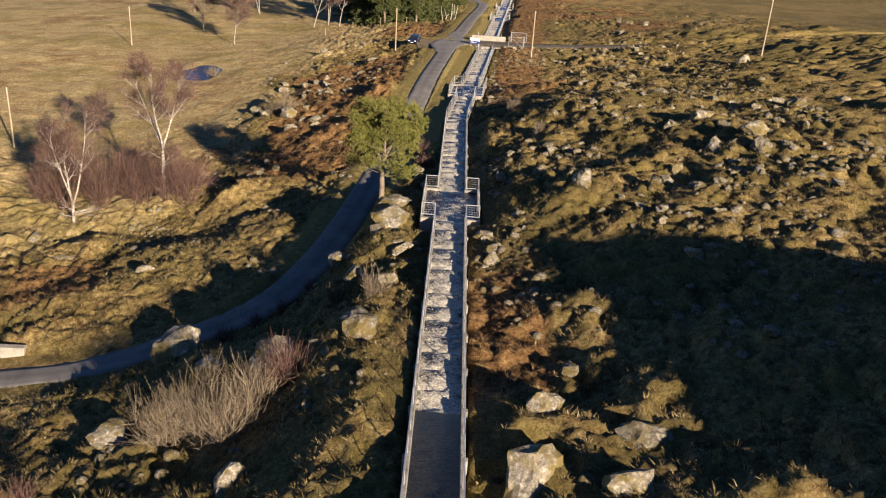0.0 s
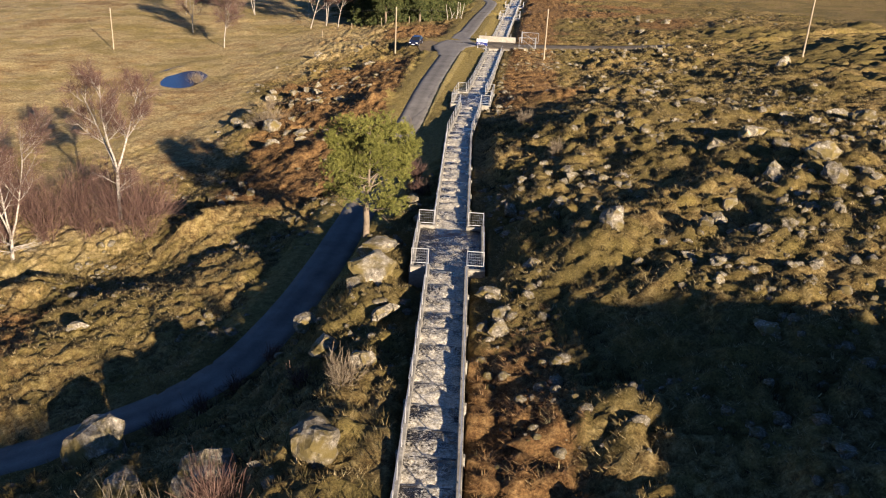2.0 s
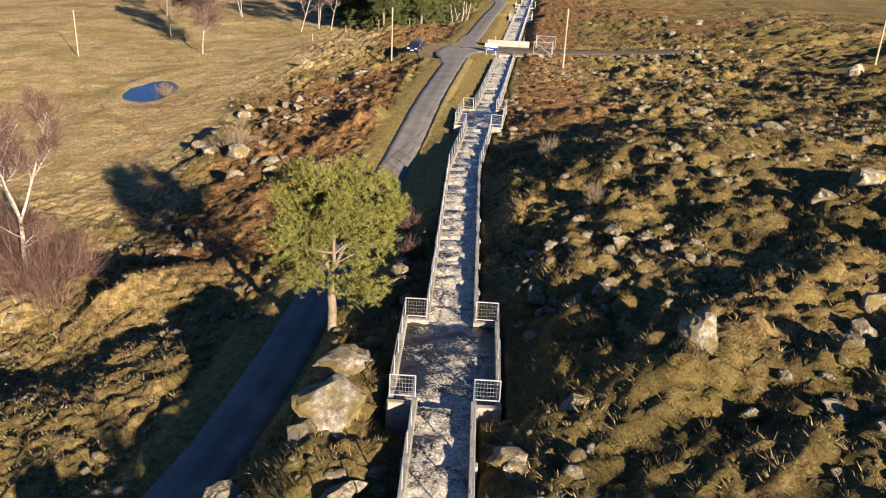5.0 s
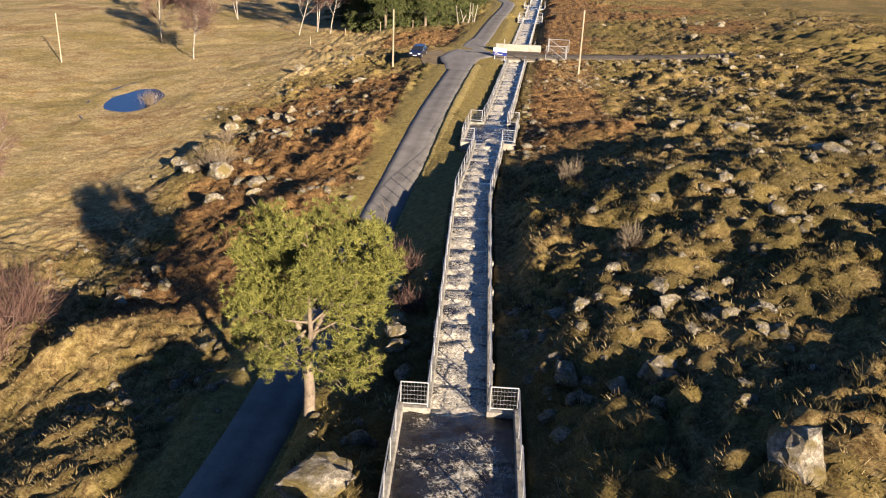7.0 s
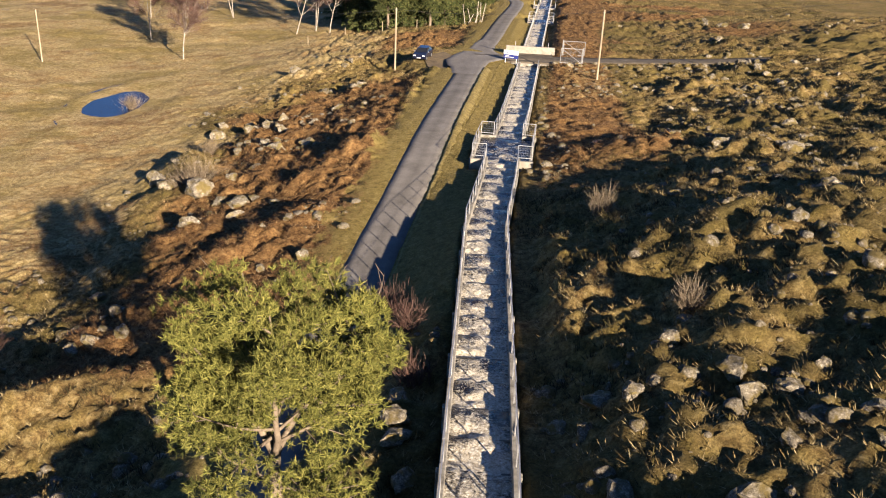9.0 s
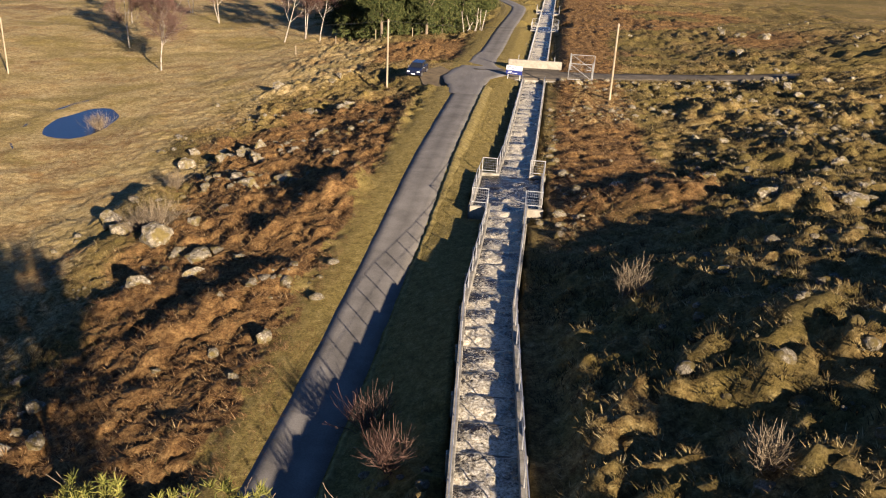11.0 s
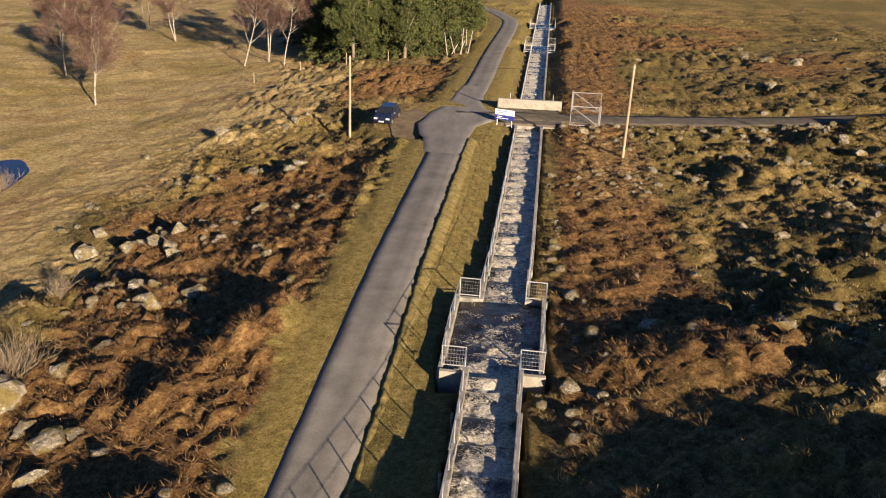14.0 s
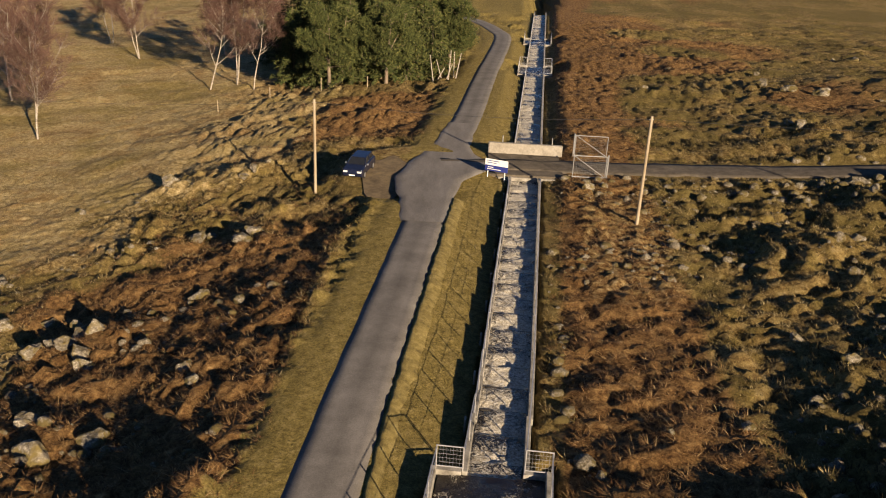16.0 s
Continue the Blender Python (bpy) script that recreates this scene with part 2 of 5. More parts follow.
# ---- the lie of the land ----
LAND = [
    [-30.0, -23.3, -16.5, -9.8, -4.5, -1.6, 0.4, 2.1, 3.9],
    [-27.2, -23.0, -18.4, -12.6, -6.4, -2.9, -0.4, 1.4, 2.9],
    [-24.4, -22.1, -19.7, -15.3, -7.8, -3.1, -0.5, 0.8, 1.9],
    [-22.3, -21.0, -19.4, -16.4, -8.6, -2.3, -0.9, 0.0, 1.3],
    [-21.2, -20.7, -19.6, -16.2, -11.0, -7.2, -5.0, -2.3, 0.1],
    [-20.9, -20.6, -19.1, -14.9, -12.1, -12.0, -9.4, -5.6, -2.7],
    [-21.0, -21.0, -19.2, -15.1, -12.6, -12.7, -11.2, -9.1, -7.1],
    [-21.2, -21.3, -20.3, -17.2, -14.6, -13.7, -13.1, -12.5, -11.6],
    [-21.9, -21.2, -20.6, -18.9, -16.8, -15.5, -15.4, -15.6, -15.2],
    [-24.1, -22.0, -20.8, -19.8, -18.7, -18.0, -18.1, -18.3, -17.4],
]
LAND_X, LAND_DX, LAND_Y, LAND_DY = -72.0, 18.0, -20.0, 34.0
ROAD = [(-75, 62, -22.5), (-50, 56, -21.0), (-31, 55.3, -18.2), (-23.5, 56.0, -16.5), (-18.6, 58.0, -15.2), (-14.9, 60.2, -14.2), (-12.3, 63.6, -13.4), (-10.6, 69.5, -12.9),
        (-9.3, 78, -12.7), (-8.5, 86, -12.55), (-7.1, 100.7, -12.2), (-6.2, 111, -11.75), (-5.4, 120, -11.2), (-4.9, 127.6, -10.98), (-4.3, 136.4, -11.05), (-3.65, 144.8, -11.25),
        (-3.0, 154, -11.6), (-2.4, 163, -12.05), (-1.6, 172, -12.5), (-1.0, 182, -12.9), (0.15, 192.4, -13.3), (2.2, 217, -14.4), (5.2, 250, -16.0), (4.5, 262, -16.6), (0, 278, -17.4), (-10, 290, -18.2), (-30, 298, -19)]
TRACK = [(-2, 172.6, -12.52), (3, 173.4, -12.55), (8, 173.8, -12.6), (14, 173.6, -12.4), (23, 173.0, -11.9), (34, 172.0, -10.9), (60, 171, -8.3), (110, 175, -6)]
RIDGES = [(-15.5, 119.0, -9.6, 127.8, 0.9, 1.2), (-31.5, 131.0, -27.0, 135.0, 1.1, 1.3), (-25.5, 143.3, -18.5, 146.5, 0.8, 1.1), (-26.0, 87.0, -16.0, 94.5, 1.3, 1.4), (-31.0, 124.0, -22.0, 126.0, 1.0, 1.2), (-21.5, 133.5, -18.0, 128.5, 0.8, 1.0),
          (-41.0, 79.0, -33.0, 83.5, 0.9, 1.2), (-18.5, 155.5, -13.5, 158.5, 0.7, 1.0), (-20.0, 106.0, -11.5, 113.0, 0.7, 1.0), (-27.0, 111.0, -20.0, 116.0, 0.8, 1.1), (-34.0, 73.0, -27.0, 75.5, 0.35, 1.0), (-29.0, 174.0, -17.0, 176.0, 0.5, 0.9)]
KNOLLS = [(6.9, 48.0, 1.1, 3.4, 2.2), (9.3, 36.5, 0.5, 3.0, 3.0), (5.0, 36.0, 0.7, 2.2, 3.0), (-3.4, 38.0, 1.0, 2.6, 6.5), (-5.5, 45.5, 1.0, 3.2, 4.0), (-4.6, 69.0, 1.3, 2.0, 4.0), (-6.0, 77.0, 1.2, 2.4, 4.5), (-3.2, 85.0, 0.6, 1.4, 7.0), (11.5, 120.5, 1.0, 4.0, 2.8), (17.0, 115.5, 0.3, 4.0, 3.0),
          (15, 98.0, 1.9, 9, 7), (-26, 105, -1.4, 8, 7), (-31, 93, 1.0, 7, 6), (8, 45, -1.2, 8, 8), (20, 135, -0.4, 9, 9), (-20, 132, 1.0, 7, 9), (-4, 45.5, 0.9, 5, 6), (-23, 90.5, 0.9, 4, 3),
          # (37, 17) and (27, 24) lie out of view, added to shadow the right foreground
          (37, 17, 9.5, 12.5, 13), (-12, 49.5, 0.9, 7, 4.5), (-20.5, 49, 0.3, 5, 4), (-5, 40, 1.5, 4.5, 12), (-4.5, 60, 0.8, 3, 8), (-6, 66, 0.75, 4, 7), (-17, 51, 0.25, 6, 3), (-20, 64.5, 0.5, 5, 4), (-22.5, 72, 1.7, 7, 6), (-17, 80, 1.2, 5, 6), (-31, 66, 1.3, 7, 6), (27, 24, 3.6, 4.5, 5), (10.3, 66.5, 0.7, 3, 2.5), (60, 200, 1.5, 20, 20)]


def smooth(a, b, v):
    u = np.clip((v - a) / (b - a), 0, 1)
    return u * u * (3 - 2 * u)


def vnoise(x, y, size, seed=0):
    """Soft lumps of about the given size, from 0 to 1."""
    x, y = x / size + 1000.37 * (seed + 1), y / size + 731.91 * (seed + 1)
    ix, iy = np.floor(x).astype(np.int64), np.floor(y).astype(np.int64)
    fx, fy = x - ix, y - iy
    fx, fy = fx * fx * (3 - 2 * fx), fy * fy * (3 - 2 * fy)

    def rnd(a, b):
        n = (a * 374761393 + b * 668265263 + seed * 69069) & 0x7FFFFFFF
        n = ((n ^ (n >> 13)) * 1274126177) & 0x7FFFFFFF
        return ((n ^ (n >> 16)) & 0xFFFF) / 65535.0

    low = rnd(ix, iy) * (1 - fx) + rnd(ix + 1, iy) * fx
    high = rnd(ix, iy + 1) * (1 - fx) + rnd(ix + 1, iy + 1) * fx
    return low * (1 - fy) + high * fy


def spline_land(x, y):
    c = np.array(LAND)
    u, v = np.clip((x - LAND_X) / LAND_DX, -1.5, 9.5), np.clip((y - LAND_Y) / LAND_DY, -1.5, 10.5)
    i, j = np.floor(u).astype(int), np.floor(v).astype(int)

    def weights(f):
        return [(1 - f) ** 3 / 6, (3 * f**3 - 6 * f * f + 4) / 6, (-3 * f**3 + 3 * f * f + 3 * f + 1) / 6, f**3 / 6]

    wu, wv, h = weights(u - i), weights(v - j), 0
    for a in range(4):
        for b in range(4):
            h = h + wu[a] * wv[b] * c[np.clip(j + b - 1, 0, 9), np.clip(i + a - 1, 0, 8)]
    return h


def curve_points(way, step=1.0):
    """A smooth line through the points of a way, by Catmull and Rom."""
    p = np.array([way[0], *way, way[-1]], float)
    out = []
    for k in range(1, len(p) - 2):
        n = max(2, int(np.linalg.norm(p[k + 1] - p[k]) / step))
        for t in np.arange(n) / n:
            a, b, c, d = p[k - 1 : k + 3]
            out.append(0.5 * (2 * b + (c - a) * t + (2 * a - 5 * b + 4 * c - d) * t * t + (3 * b - a - 3 * c + d) * t**3))
    out.append(p[-2])
    return np.array(out)


ROAD_LINE, TRACK_LINE = curve_points(ROAD, 2.5), curve_points(TRACK, 3.0)
VERGE_LINE = curve_points(ROAD[8:22], 2.0)


def near_line(x, y, line):
    """Distance to a line in plan, and the line's height there."""
    best, z = np.full(x.shape, 1e9), np.zeros(x.shape)
    for (ax, ay, az), (bx, by, bz) in zip(line[:-1], line[1:]):
        dx, dy = bx - ax, by - ay
        t = np.clip(((x - ax) * dx + (y - ay) * dy) / (dx * dx + dy * dy), 0, 1)
        d = np.hypot(x - ax - t * dx, y - ay - t * dy)
        closer = d < best
        best, z = np.where(closer, d, best), np.where(closer, az + t * (bz - az), z)
    return best, z


def flume_x(y):
    return 0.04 + 0.076 * np.maximum(0, y - 104.0) - 0.27 * np.exp(-(((y - 124.3) / 6.0) ** 2))


def rail_z(y):
    return -3.39 - 0.048 * y


def wall_z(y):
    return rail_z(y) - 1.05


POOLS = [(66.5, 74.5), (120.3, 128.3), (222.0, 229.0), (252.0, 259.0)]
POND = (-48.6, 167.0, 4.2, 8.8, -20.35)


def near_pool(y, slack=0.0):
    hit = np.zeros(np.shape(y), bool)
    for a, b in POOLS:
        hit |= (y > a - slack) & (y < b + slack)
    return hit


def relief(x, y, wild, meadow):
    """Tussocks, stony knobs and low scarps."""
    stony = 0.5 + 0.9 * smooth(0.35, 0.6, vnoise(x, y, 8, 16))
    knobs = 0.55 * stony * np.abs(vnoise(x, y, 1.5, 3) - 0.5) * 2 + 0.34 * np.abs(vnoise(x, y, 0.8, 4) - 0.5) * 2
    h = (0.3 + 0.7 * wild) * knobs + (0.30 * vnoise(x, y, 0.34, 7) + 0.22 * vnoise(x, y, 0.6, 8)) - 0.42
    h = h * (1 - 0.6 * meadow) * smooth(298, 268, y) * smooth(-112, -85, x) * smooth(82, 65, x)
    for ax, ay, bx, by, kh, kw in RIDGES:
        ux, uy = bx - ax, by - ay
        length = math.hypot(ux, uy)
        along = ((x - ax) * ux + (y - ay) * uy) / length
        side = ((y - ay) * ux - (x - ax) * uy) / length + 1.1 * (vnoise(x, y, 2.2, 17) - 0.5)
        ends = smooth(-1.5, 1.5, along) * smooth(length + 1.5, length - 1.5, along) * (0.5 + vnoise(x, y, 2.5, 18))
        h = h + kh * ends * np.exp(-((side / np.where(side < 0, 2.6 * kw, 0.45 * kw)) ** 2))
    return h


def land(x, y, rough=True):
    x, y = np.asarray(x, float), np.asarray(y, float)
    h = spline_land(x, y)
    for kx, ky, kh, rx, ry in KNOLLS:
        h = h + kh * np.exp(-(((x - kx) / rx) ** 2) - ((y - ky) / ry) ** 2)
    far = smooth(60, 160, np.maximum(np.abs(x) - 20, np.maximum(-y - 10, y - 240)))
    h = h + far * 16 * (vnoise(x, y, 90, 5) - 0.4)
    meadow = smooth(-24, -34, x - 0.0 * y) * smooth(105, 125, y)
    if rough:
        away = x - flume_x(y)
        carpet = smooth(0, 3, away) * smooth(15, 9, away) * smooth(102, 116, y) + smooth(3, 6, away) * smooth(182, 190, y) * 0.5
        wild = (1 - 0.62 * meadow) * (1 - 0.72 * np.clip(carpet, 0, 1))
        h = h + wild * (0.9 * (vnoise(x, y, 7.5, 1) - 0.5) + 0.9 * (vnoise(x, y, 3.1, 2) - 0.5))
    d, z = near_line(x, y, ROAD_LINE)
    h = np.where((d < 24) & (y > 84) & (x < 4), np.maximum(h, z - 0.1 - 0.2 * np.maximum(d - 1.8, 0) - 0.13 * np.maximum(d - 5, 0) - 9 * smooth(96, 84, y)), h)
    if rough:
        h = h + smooth(2.2, 4.5, d) * relief(x, y, wild, meadow)
    bank_side = smooth(56, 64, y) * smooth(94, 88, y) * (x > np.interp(y, [58, 69.5, 78, 86, 100], [-14, -10.6, -9.3, -8.5, -7.1]))
    h = np.where(d < 7, h + (z - 0.06 + 0.085 * smooth(0.9, 1.3, d) - h) * smooth(4.8 - 2.0 * bank_side, 2.4 - 0.75 * bank_side, d), h)
    d, z = near_line(x, y, TRACK_LINE)
    h = np.where(d < 5, h + (z - 0.04 - h) * smooth(3.6, 1.9, d), h)
    off = np.abs(x - flume_x(y))
    droad, zroad = near_line(x, y, ROAD_LINE)
    t = np.clip((off - 1.3) / np.maximum(off - 1.3 + droad - 1.7, 0.3), 0, 1)
    bank = zroad + 0.08 + (wall_z(y) - 0.8 - zroad) * (1 - t) ** 0.8 + 0.12 * (vnoise(x, y, 1.1, 9) - 0.5)
    verge = (x < flume_x(y)) * smooth(1.45, 1.9, droad) * smooth(90, 102, y) * smooth(170, 166, y) * (x > -10)
    verge = verge * (x > np.interp(y, VERGE_LINE[:, 1], VERGE_LINE[:, 0]))
    h = h + (bank - h) * verge
    lay = np.hypot((x + 4.2) / 5.5, (y - 170.5) / 6.5)
    h = h + (-12.58 - h) * smooth(1.5, 1.0, lay)
    off = np.abs(x - flume_x(y))
    half = np.where(near_pool(y, 1.0), 2.9, 1.75)
    crossing = (y > 171.2) & (y < 176.6)
    cap = wall_z(y) - 0.22 - 0.15 * vnoise(x, y, 1.3, 6)
    h = np.where(off < half + 2.2, h + (np.minimum(h, cap) - h) * smooth(half + 2.2, half + 0.2, off), h)
    h = np.where((off < half - 0.35) & ~crossing, wall_z(y) - 2.2, h)
    px, py, rx, ry, pz = POND
    r = np.hypot((x - px) / rx, (y - py) / ry) + 0.35 * (vnoise(x, y, 3, 8) - 0.5)
    h = np.where(r < 2, h + (pz + 0.12 + 0.5 * (r - 1) - h) * smooth(1.9, 1.15, r), h)
    return h


def ground_z(x, y):
    return float(land(np.array([x]), np.array([y]))[0])


def spaced(a, b, fine, reach_a, reach_b, growth=1.055):
    mid = list(np.arange(a, b + 1e-6, fine))
    lo, hi, s = [], [], fine
    v = a
    while v > reach_a:
        s *= growth
        v -= s
        lo.append(v)
    v, s = mid[-1], fine
    while v < reach_b:
        s *= growth
        v += s
        hi.append(v)
    return np.array(lo[::-1] + mid + hi)


def mesh_from(name, verts, faces, material, smooth_faces=False):
    """A mesh from arrays of places and of equal-sided faces."""
    me = bpy.data.meshes.new(name)
    verts, faces = np.asarray(verts, np.float32), np.asarray(faces, np.int32)
    k = faces.shape[1]
    me.vertices.add(len(verts))
    me.vertices.foreach_set("co", verts.ravel())
    me.loops.add(faces.size)
    me.loops.foreach_set("vertex_index", faces.ravel())
    me.polygons.add(len(faces))
    me.polygons.foreach_set("loop_start", np.arange(len(faces), dtype=np.int32) * k)
    me.update(calc_edges=True)
    me.validate()
    if smooth_faces:
        me.polygons.foreach_set("use_smooth", np.ones(len(me.polygons), bool))
    me.materials.append(material)
    return me


def grid_faces(nx, ny):
    i = np.arange(ny - 1)[:, None] * nx + np.arange(nx - 1)[None, :]
    return np.stack([i, i + 1, i + nx + 1, i + nx], -1).reshape(-1, 4)


def build_ground():
    xs, ys = spaced(-46, 36, 0.28, -2600, 2600, 1.16), spaced(24, 178, 0.28, -1500, 3800, 1.16)
    xs = np.r_[xs[xs < -112], np.arange(-112, -46, 0.95), xs[(xs >= -46) & (xs <= 36)], np.arange(36.7, 80, 0.75), xs[xs > 80]]
    ys = np.r_[ys[ys <= 178], np.arange(178.6, 300, 0.7), ys[ys > 300]]
    gx, gy = np.meshgrid(xs, ys)
    gz = land(gx, gy)
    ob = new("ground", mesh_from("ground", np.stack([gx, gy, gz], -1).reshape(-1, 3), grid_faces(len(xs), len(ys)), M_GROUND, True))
    brack, green, meadow = zones(gx, gy)
    col = ob.data.color_attributes.new("zone", "FLOAT_COLOR", "POINT")
    rgba = np.stack([brack, green, meadow, np.ones_like(gx)], -1)
    col.data.foreach_set("color", rgba.astype(np.float32).ravel())
    return tagged(ob, "rough winter moorland of straw grass, bracken and moss", "ground", kind="structure")


def zones(x, y):
    """How far bracken, green verge and pale meadow cover the ground."""
    d, _ = near_line(x, y, ROAD_LINE)
    off = x - flume_x(y)
    w = vnoise(x, y, 6, 11)
    right = smooth(1.5, 4, off)
    left = smooth(-7.5, -9.5, x + 0.0 * y)
    brack = right * smooth(104, 122, y + 10 * (w - 0.5)) * smooth(15, 9, off + 7 * (w - 0.5)) * 0.95
    brack = np.maximum(brack, left * smooth(88, 96, y) * smooth(172, 150, y) * smooth(-30, -22, x + 8 * (w - 0.5)))
    brack = np.maximum(brack, smooth(2, 4, off) * smooth(183, 193, y) * smooth(60, 20, off) * smooth(0.25, 0.6, vnoise(x, y, 13, 14)) * 0.9)
    brack = np.maximum(brack, smooth(5, 1.8, np.abs(off - 3)) * smooth(62, 50, y) * smooth(36, 40, y) * 0.9)
    brack = np.maximum(brack, smooth(-24, -18, x) * smooth(180, 188, y) * smooth(212, 204, y) * smooth(-2, -6, x))
    brack = np.maximum(brack, 0.75 * smooth(0.55, 0.75, vnoise(x, y, 12, 12)) * smooth(-10, -14, x) * smooth(60, 70, y) * smooth(180, 150, y))
    green = smooth(4.9, 3.2, d + 1.6 * (vnoise(x, y, 1.2, 13) - 0.5)) * smooth(60, 72, y)
    green = np.maximum(green, smooth(-0.4, -1.6, off) * smooth(-9, -6.5, x) * smooth(84, 96, y) * smooth(172, 168, y))
    green = np.maximum(green, smooth(0.5, -1.6, off) * smooth(1.2, 3, x + 3) * smooth(176, 180, y) * 0.9)
    green = np.maximum(green, 0.42 * smooth(-12, -16, x) * smooth(-32, -26, x) * smooth(56, 62, y) * smooth(96, 84, y))
    green = np.maximum(green, 0.36 * smooth(-1.5, -3, off) * smooth(-16, -12, x) * smooth(62, 55, y))
    meadow = smooth(-24, -36, x + 9 * (w - 0.5)) * smooth(66, 110, y - 0.6 * (x + 30))
    meadow = np.maximum(meadow, smooth(-10, -24, x) * smooth(165, 180, y))
    meadow = np.maximum(meadow, 0.45 * smooth(2, 5, off) * smooth(140, 148, y) * smooth(172, 166, y) * smooth(14, 9, off))
    return brack, green, meadow


def part(name, bm, material, parent=None, label=""):
    """Links a bmesh, or a mesh, as one object under a thing or a part."""
    if isinstance(bm, bmesh.types.BMesh):
        me = bpy.data.meshes.new(name)
        bm.to_mesh(me)
        bm.free()
        me.materials.append(material)
    else:
        me = bm
    ob = new(name, me)
    ob.parent = parent
    return tagged(ob, label)


def box(bm, cx, cy, cz, sx, sy, sz, rz=0.0, bevel=0.0):
    r = bmesh.ops.create_cube(bm, size=1)
    m = Matrix.Translation((cx, cy, cz)) @ Matrix.Rotation(rz, 4, "Z") @ Matrix.Diagonal((sx, sy, sz, 1))
    bmesh.ops.transform(bm, matrix=m, verts=r["verts"])
    if bevel:
        es = {e for v in r["verts"] for e in v.link_edges}
        bmesh.ops.bevel(bm, geom=list(es), offset=bevel, segments=1, affect="EDGES")
    return bm


def rod(bm, a, b, r0, r1=None, sides=8):
    a, b = Vector(a), Vector(b)
    d = b - a
    m = Matrix.Translation((a + b) / 2) @ d.to_track_quat("Z", "Y").to_matrix().to_4x4()
    bmesh.ops.create_cone(bm, cap_ends=True, segments=sides, radius1=r0, radius2=r0 if r1 is None else r1, depth=d.length, matrix=m)
    return bm


def empty(name, place=(0, 0, 0), rz=0.0):
    ob = new(name)
    ob.matrix_world = Matrix.Translation(place) @ Matrix.Rotation(rz, 4, "Z")
    ob.empty_display_size = 0.2
    return ob


build_ground()


# ---- road and track ----
def ribbon(name, line, width, material, label, lift=0.03, cat="road", wobble=0.05):
    t = np.gradient(line[:, :2], axis=0)
    t /= np.linalg.norm(t, axis=1)[:, None]
    nrm = np.stack([-t[:, 1], t[:, 0]], -1)
    n = len(line)
    cols = np.array([-1.0, -0.97, -0.6, -0.2, 0.2, 0.6, 0.97, 1.0])
    crown = np.array([-0.14, 0, 0.03, 0.05, 0.05, 0.03, 0, -0.14])
    edge = 1 + wobble * (np.stack([vnoise(line[:, 0], line[:, 1], 1.7, 20), vnoise(line[:, 0], line[:, 1], 1.7, 21)], -1) - 0.5)
    v = np.zeros((n, 8, 3))
    for k, (c, z) in enumerate(zip(cols, crown)):
        w = width / 2 * c * edge[:, 0 if c < 0 else 1]
        v[:, k, :2] = line[:, :2] + nrm * w[:, None]
        v[:, k, 2] = line[:, 2] + lift + z
    ob = new(name, mesh_from(name, v.reshape(-1, 3), grid_faces(8, n)[:, ::-1], material))
    across = np.tile((cols + 1) / 2, n).astype(np.float32)
    ob.data.attributes.new("across", "FLOAT", "POINT").data.foreach_set("value", across)
    return tagged(ob, label, cat, kind="structure")


ribbon("road", curve_points(ROAD, 0.5), 3.05, M_ROAD, "narrow single-track asphalt road with worn grey surface")
ribbon("track", curve_points(TRACK, 0.5), 3.3, M_TRACK, "dark unmade side track across the moor", 0.02, wobble=0.3)


def turf_lip():
    """The cut turf that stands proud along the road's edge below the channel."""
    way = curve_points(ROAD, 0.22)
    way = way[(way[:, 1] > 92) & (way[:, 1] < 163)]
    n = len(way)
    j = [vnoise(way[:, 0], way[:, 1], w, 25 + k) - 0.5 for k, w in enumerate((0.45, 0.6, 1.3, 0.35))]
    inner, top = 1.55 + 0.08 * j[0] + 0.08 * j[2], 0.12 + 0.08 * j[1] + 0.06 * j[3]
    v = np.zeros((n, 5, 3))
    for k, (off, z) in enumerate(((inner, -0.1 + 0 * top), (inner + 0.05, top), (inner + 0.22, top + 0.03), (inner + 0.5, top * 0.6), (inner + 0.9, -0.15 + 0 * top))):
        v[:, k] = np.stack([way[:, 0] + off, way[:, 1], way[:, 2] + z], -1)
    ob = new("verge", mesh_from("verge", v.reshape(-1, 3), grid_faces(5, n), M_TURF))
    tagged(ob, "ragged raised turf edge along the road", "verge", kind="structure")


turf_lip()


def junction():
    """The road's widening: its edges swing out to the lay-by and to the track."""
    way = curve_points(ROAD, 0.5)
    way = way[(way[:, 1] > 157) & (way[:, 1] < 188)]
    y = way[:, 1]
    left = 1.45 + 2.1 * np.exp(-(((y - 168.5) / np.where(y < 168.5, 6.5, 8.5)) ** 2)) + 0.25 * (vnoise(y, y * 0 + 3, 1.4, 23) - 0.5)
    right = 1.45 + 2.3 * np.exp(-(((y - 172.6) / 3.2) ** 2)) + 0.2 * (vnoise(y, y * 0 + 9, 1.4, 24) - 0.5)
    cols = np.linspace(0, 1, 9)
    v = np.zeros((len(y), 11, 3))
    for k, c in enumerate(cols):
        v[:, k + 1] = np.stack([way[:, 0] - left + (left + right) * c, y, way[:, 2] + 0.095 + 0 * y], -1)
    v[:, 0], v[:, 10] = v[:, 1] - [0.2, 0, 0.12], v[:, 9] - [-0.2, 0, 0.12]
    me = mesh_from("road_junction", v.reshape(-1, 3), grid_faces(11, len(y)), M_APRON)
    return tagged(new("road_junction", me), "widened worn asphalt where the side track joins", "road", kind="structure")


junction()


# ---- the flume ----
def half_width(y):
    return 2.2 if near_pool(np.array([y]))[0] else 1.12


FLUME_A, FLUME_B, CELL = 16.0, 300.0, 2.1


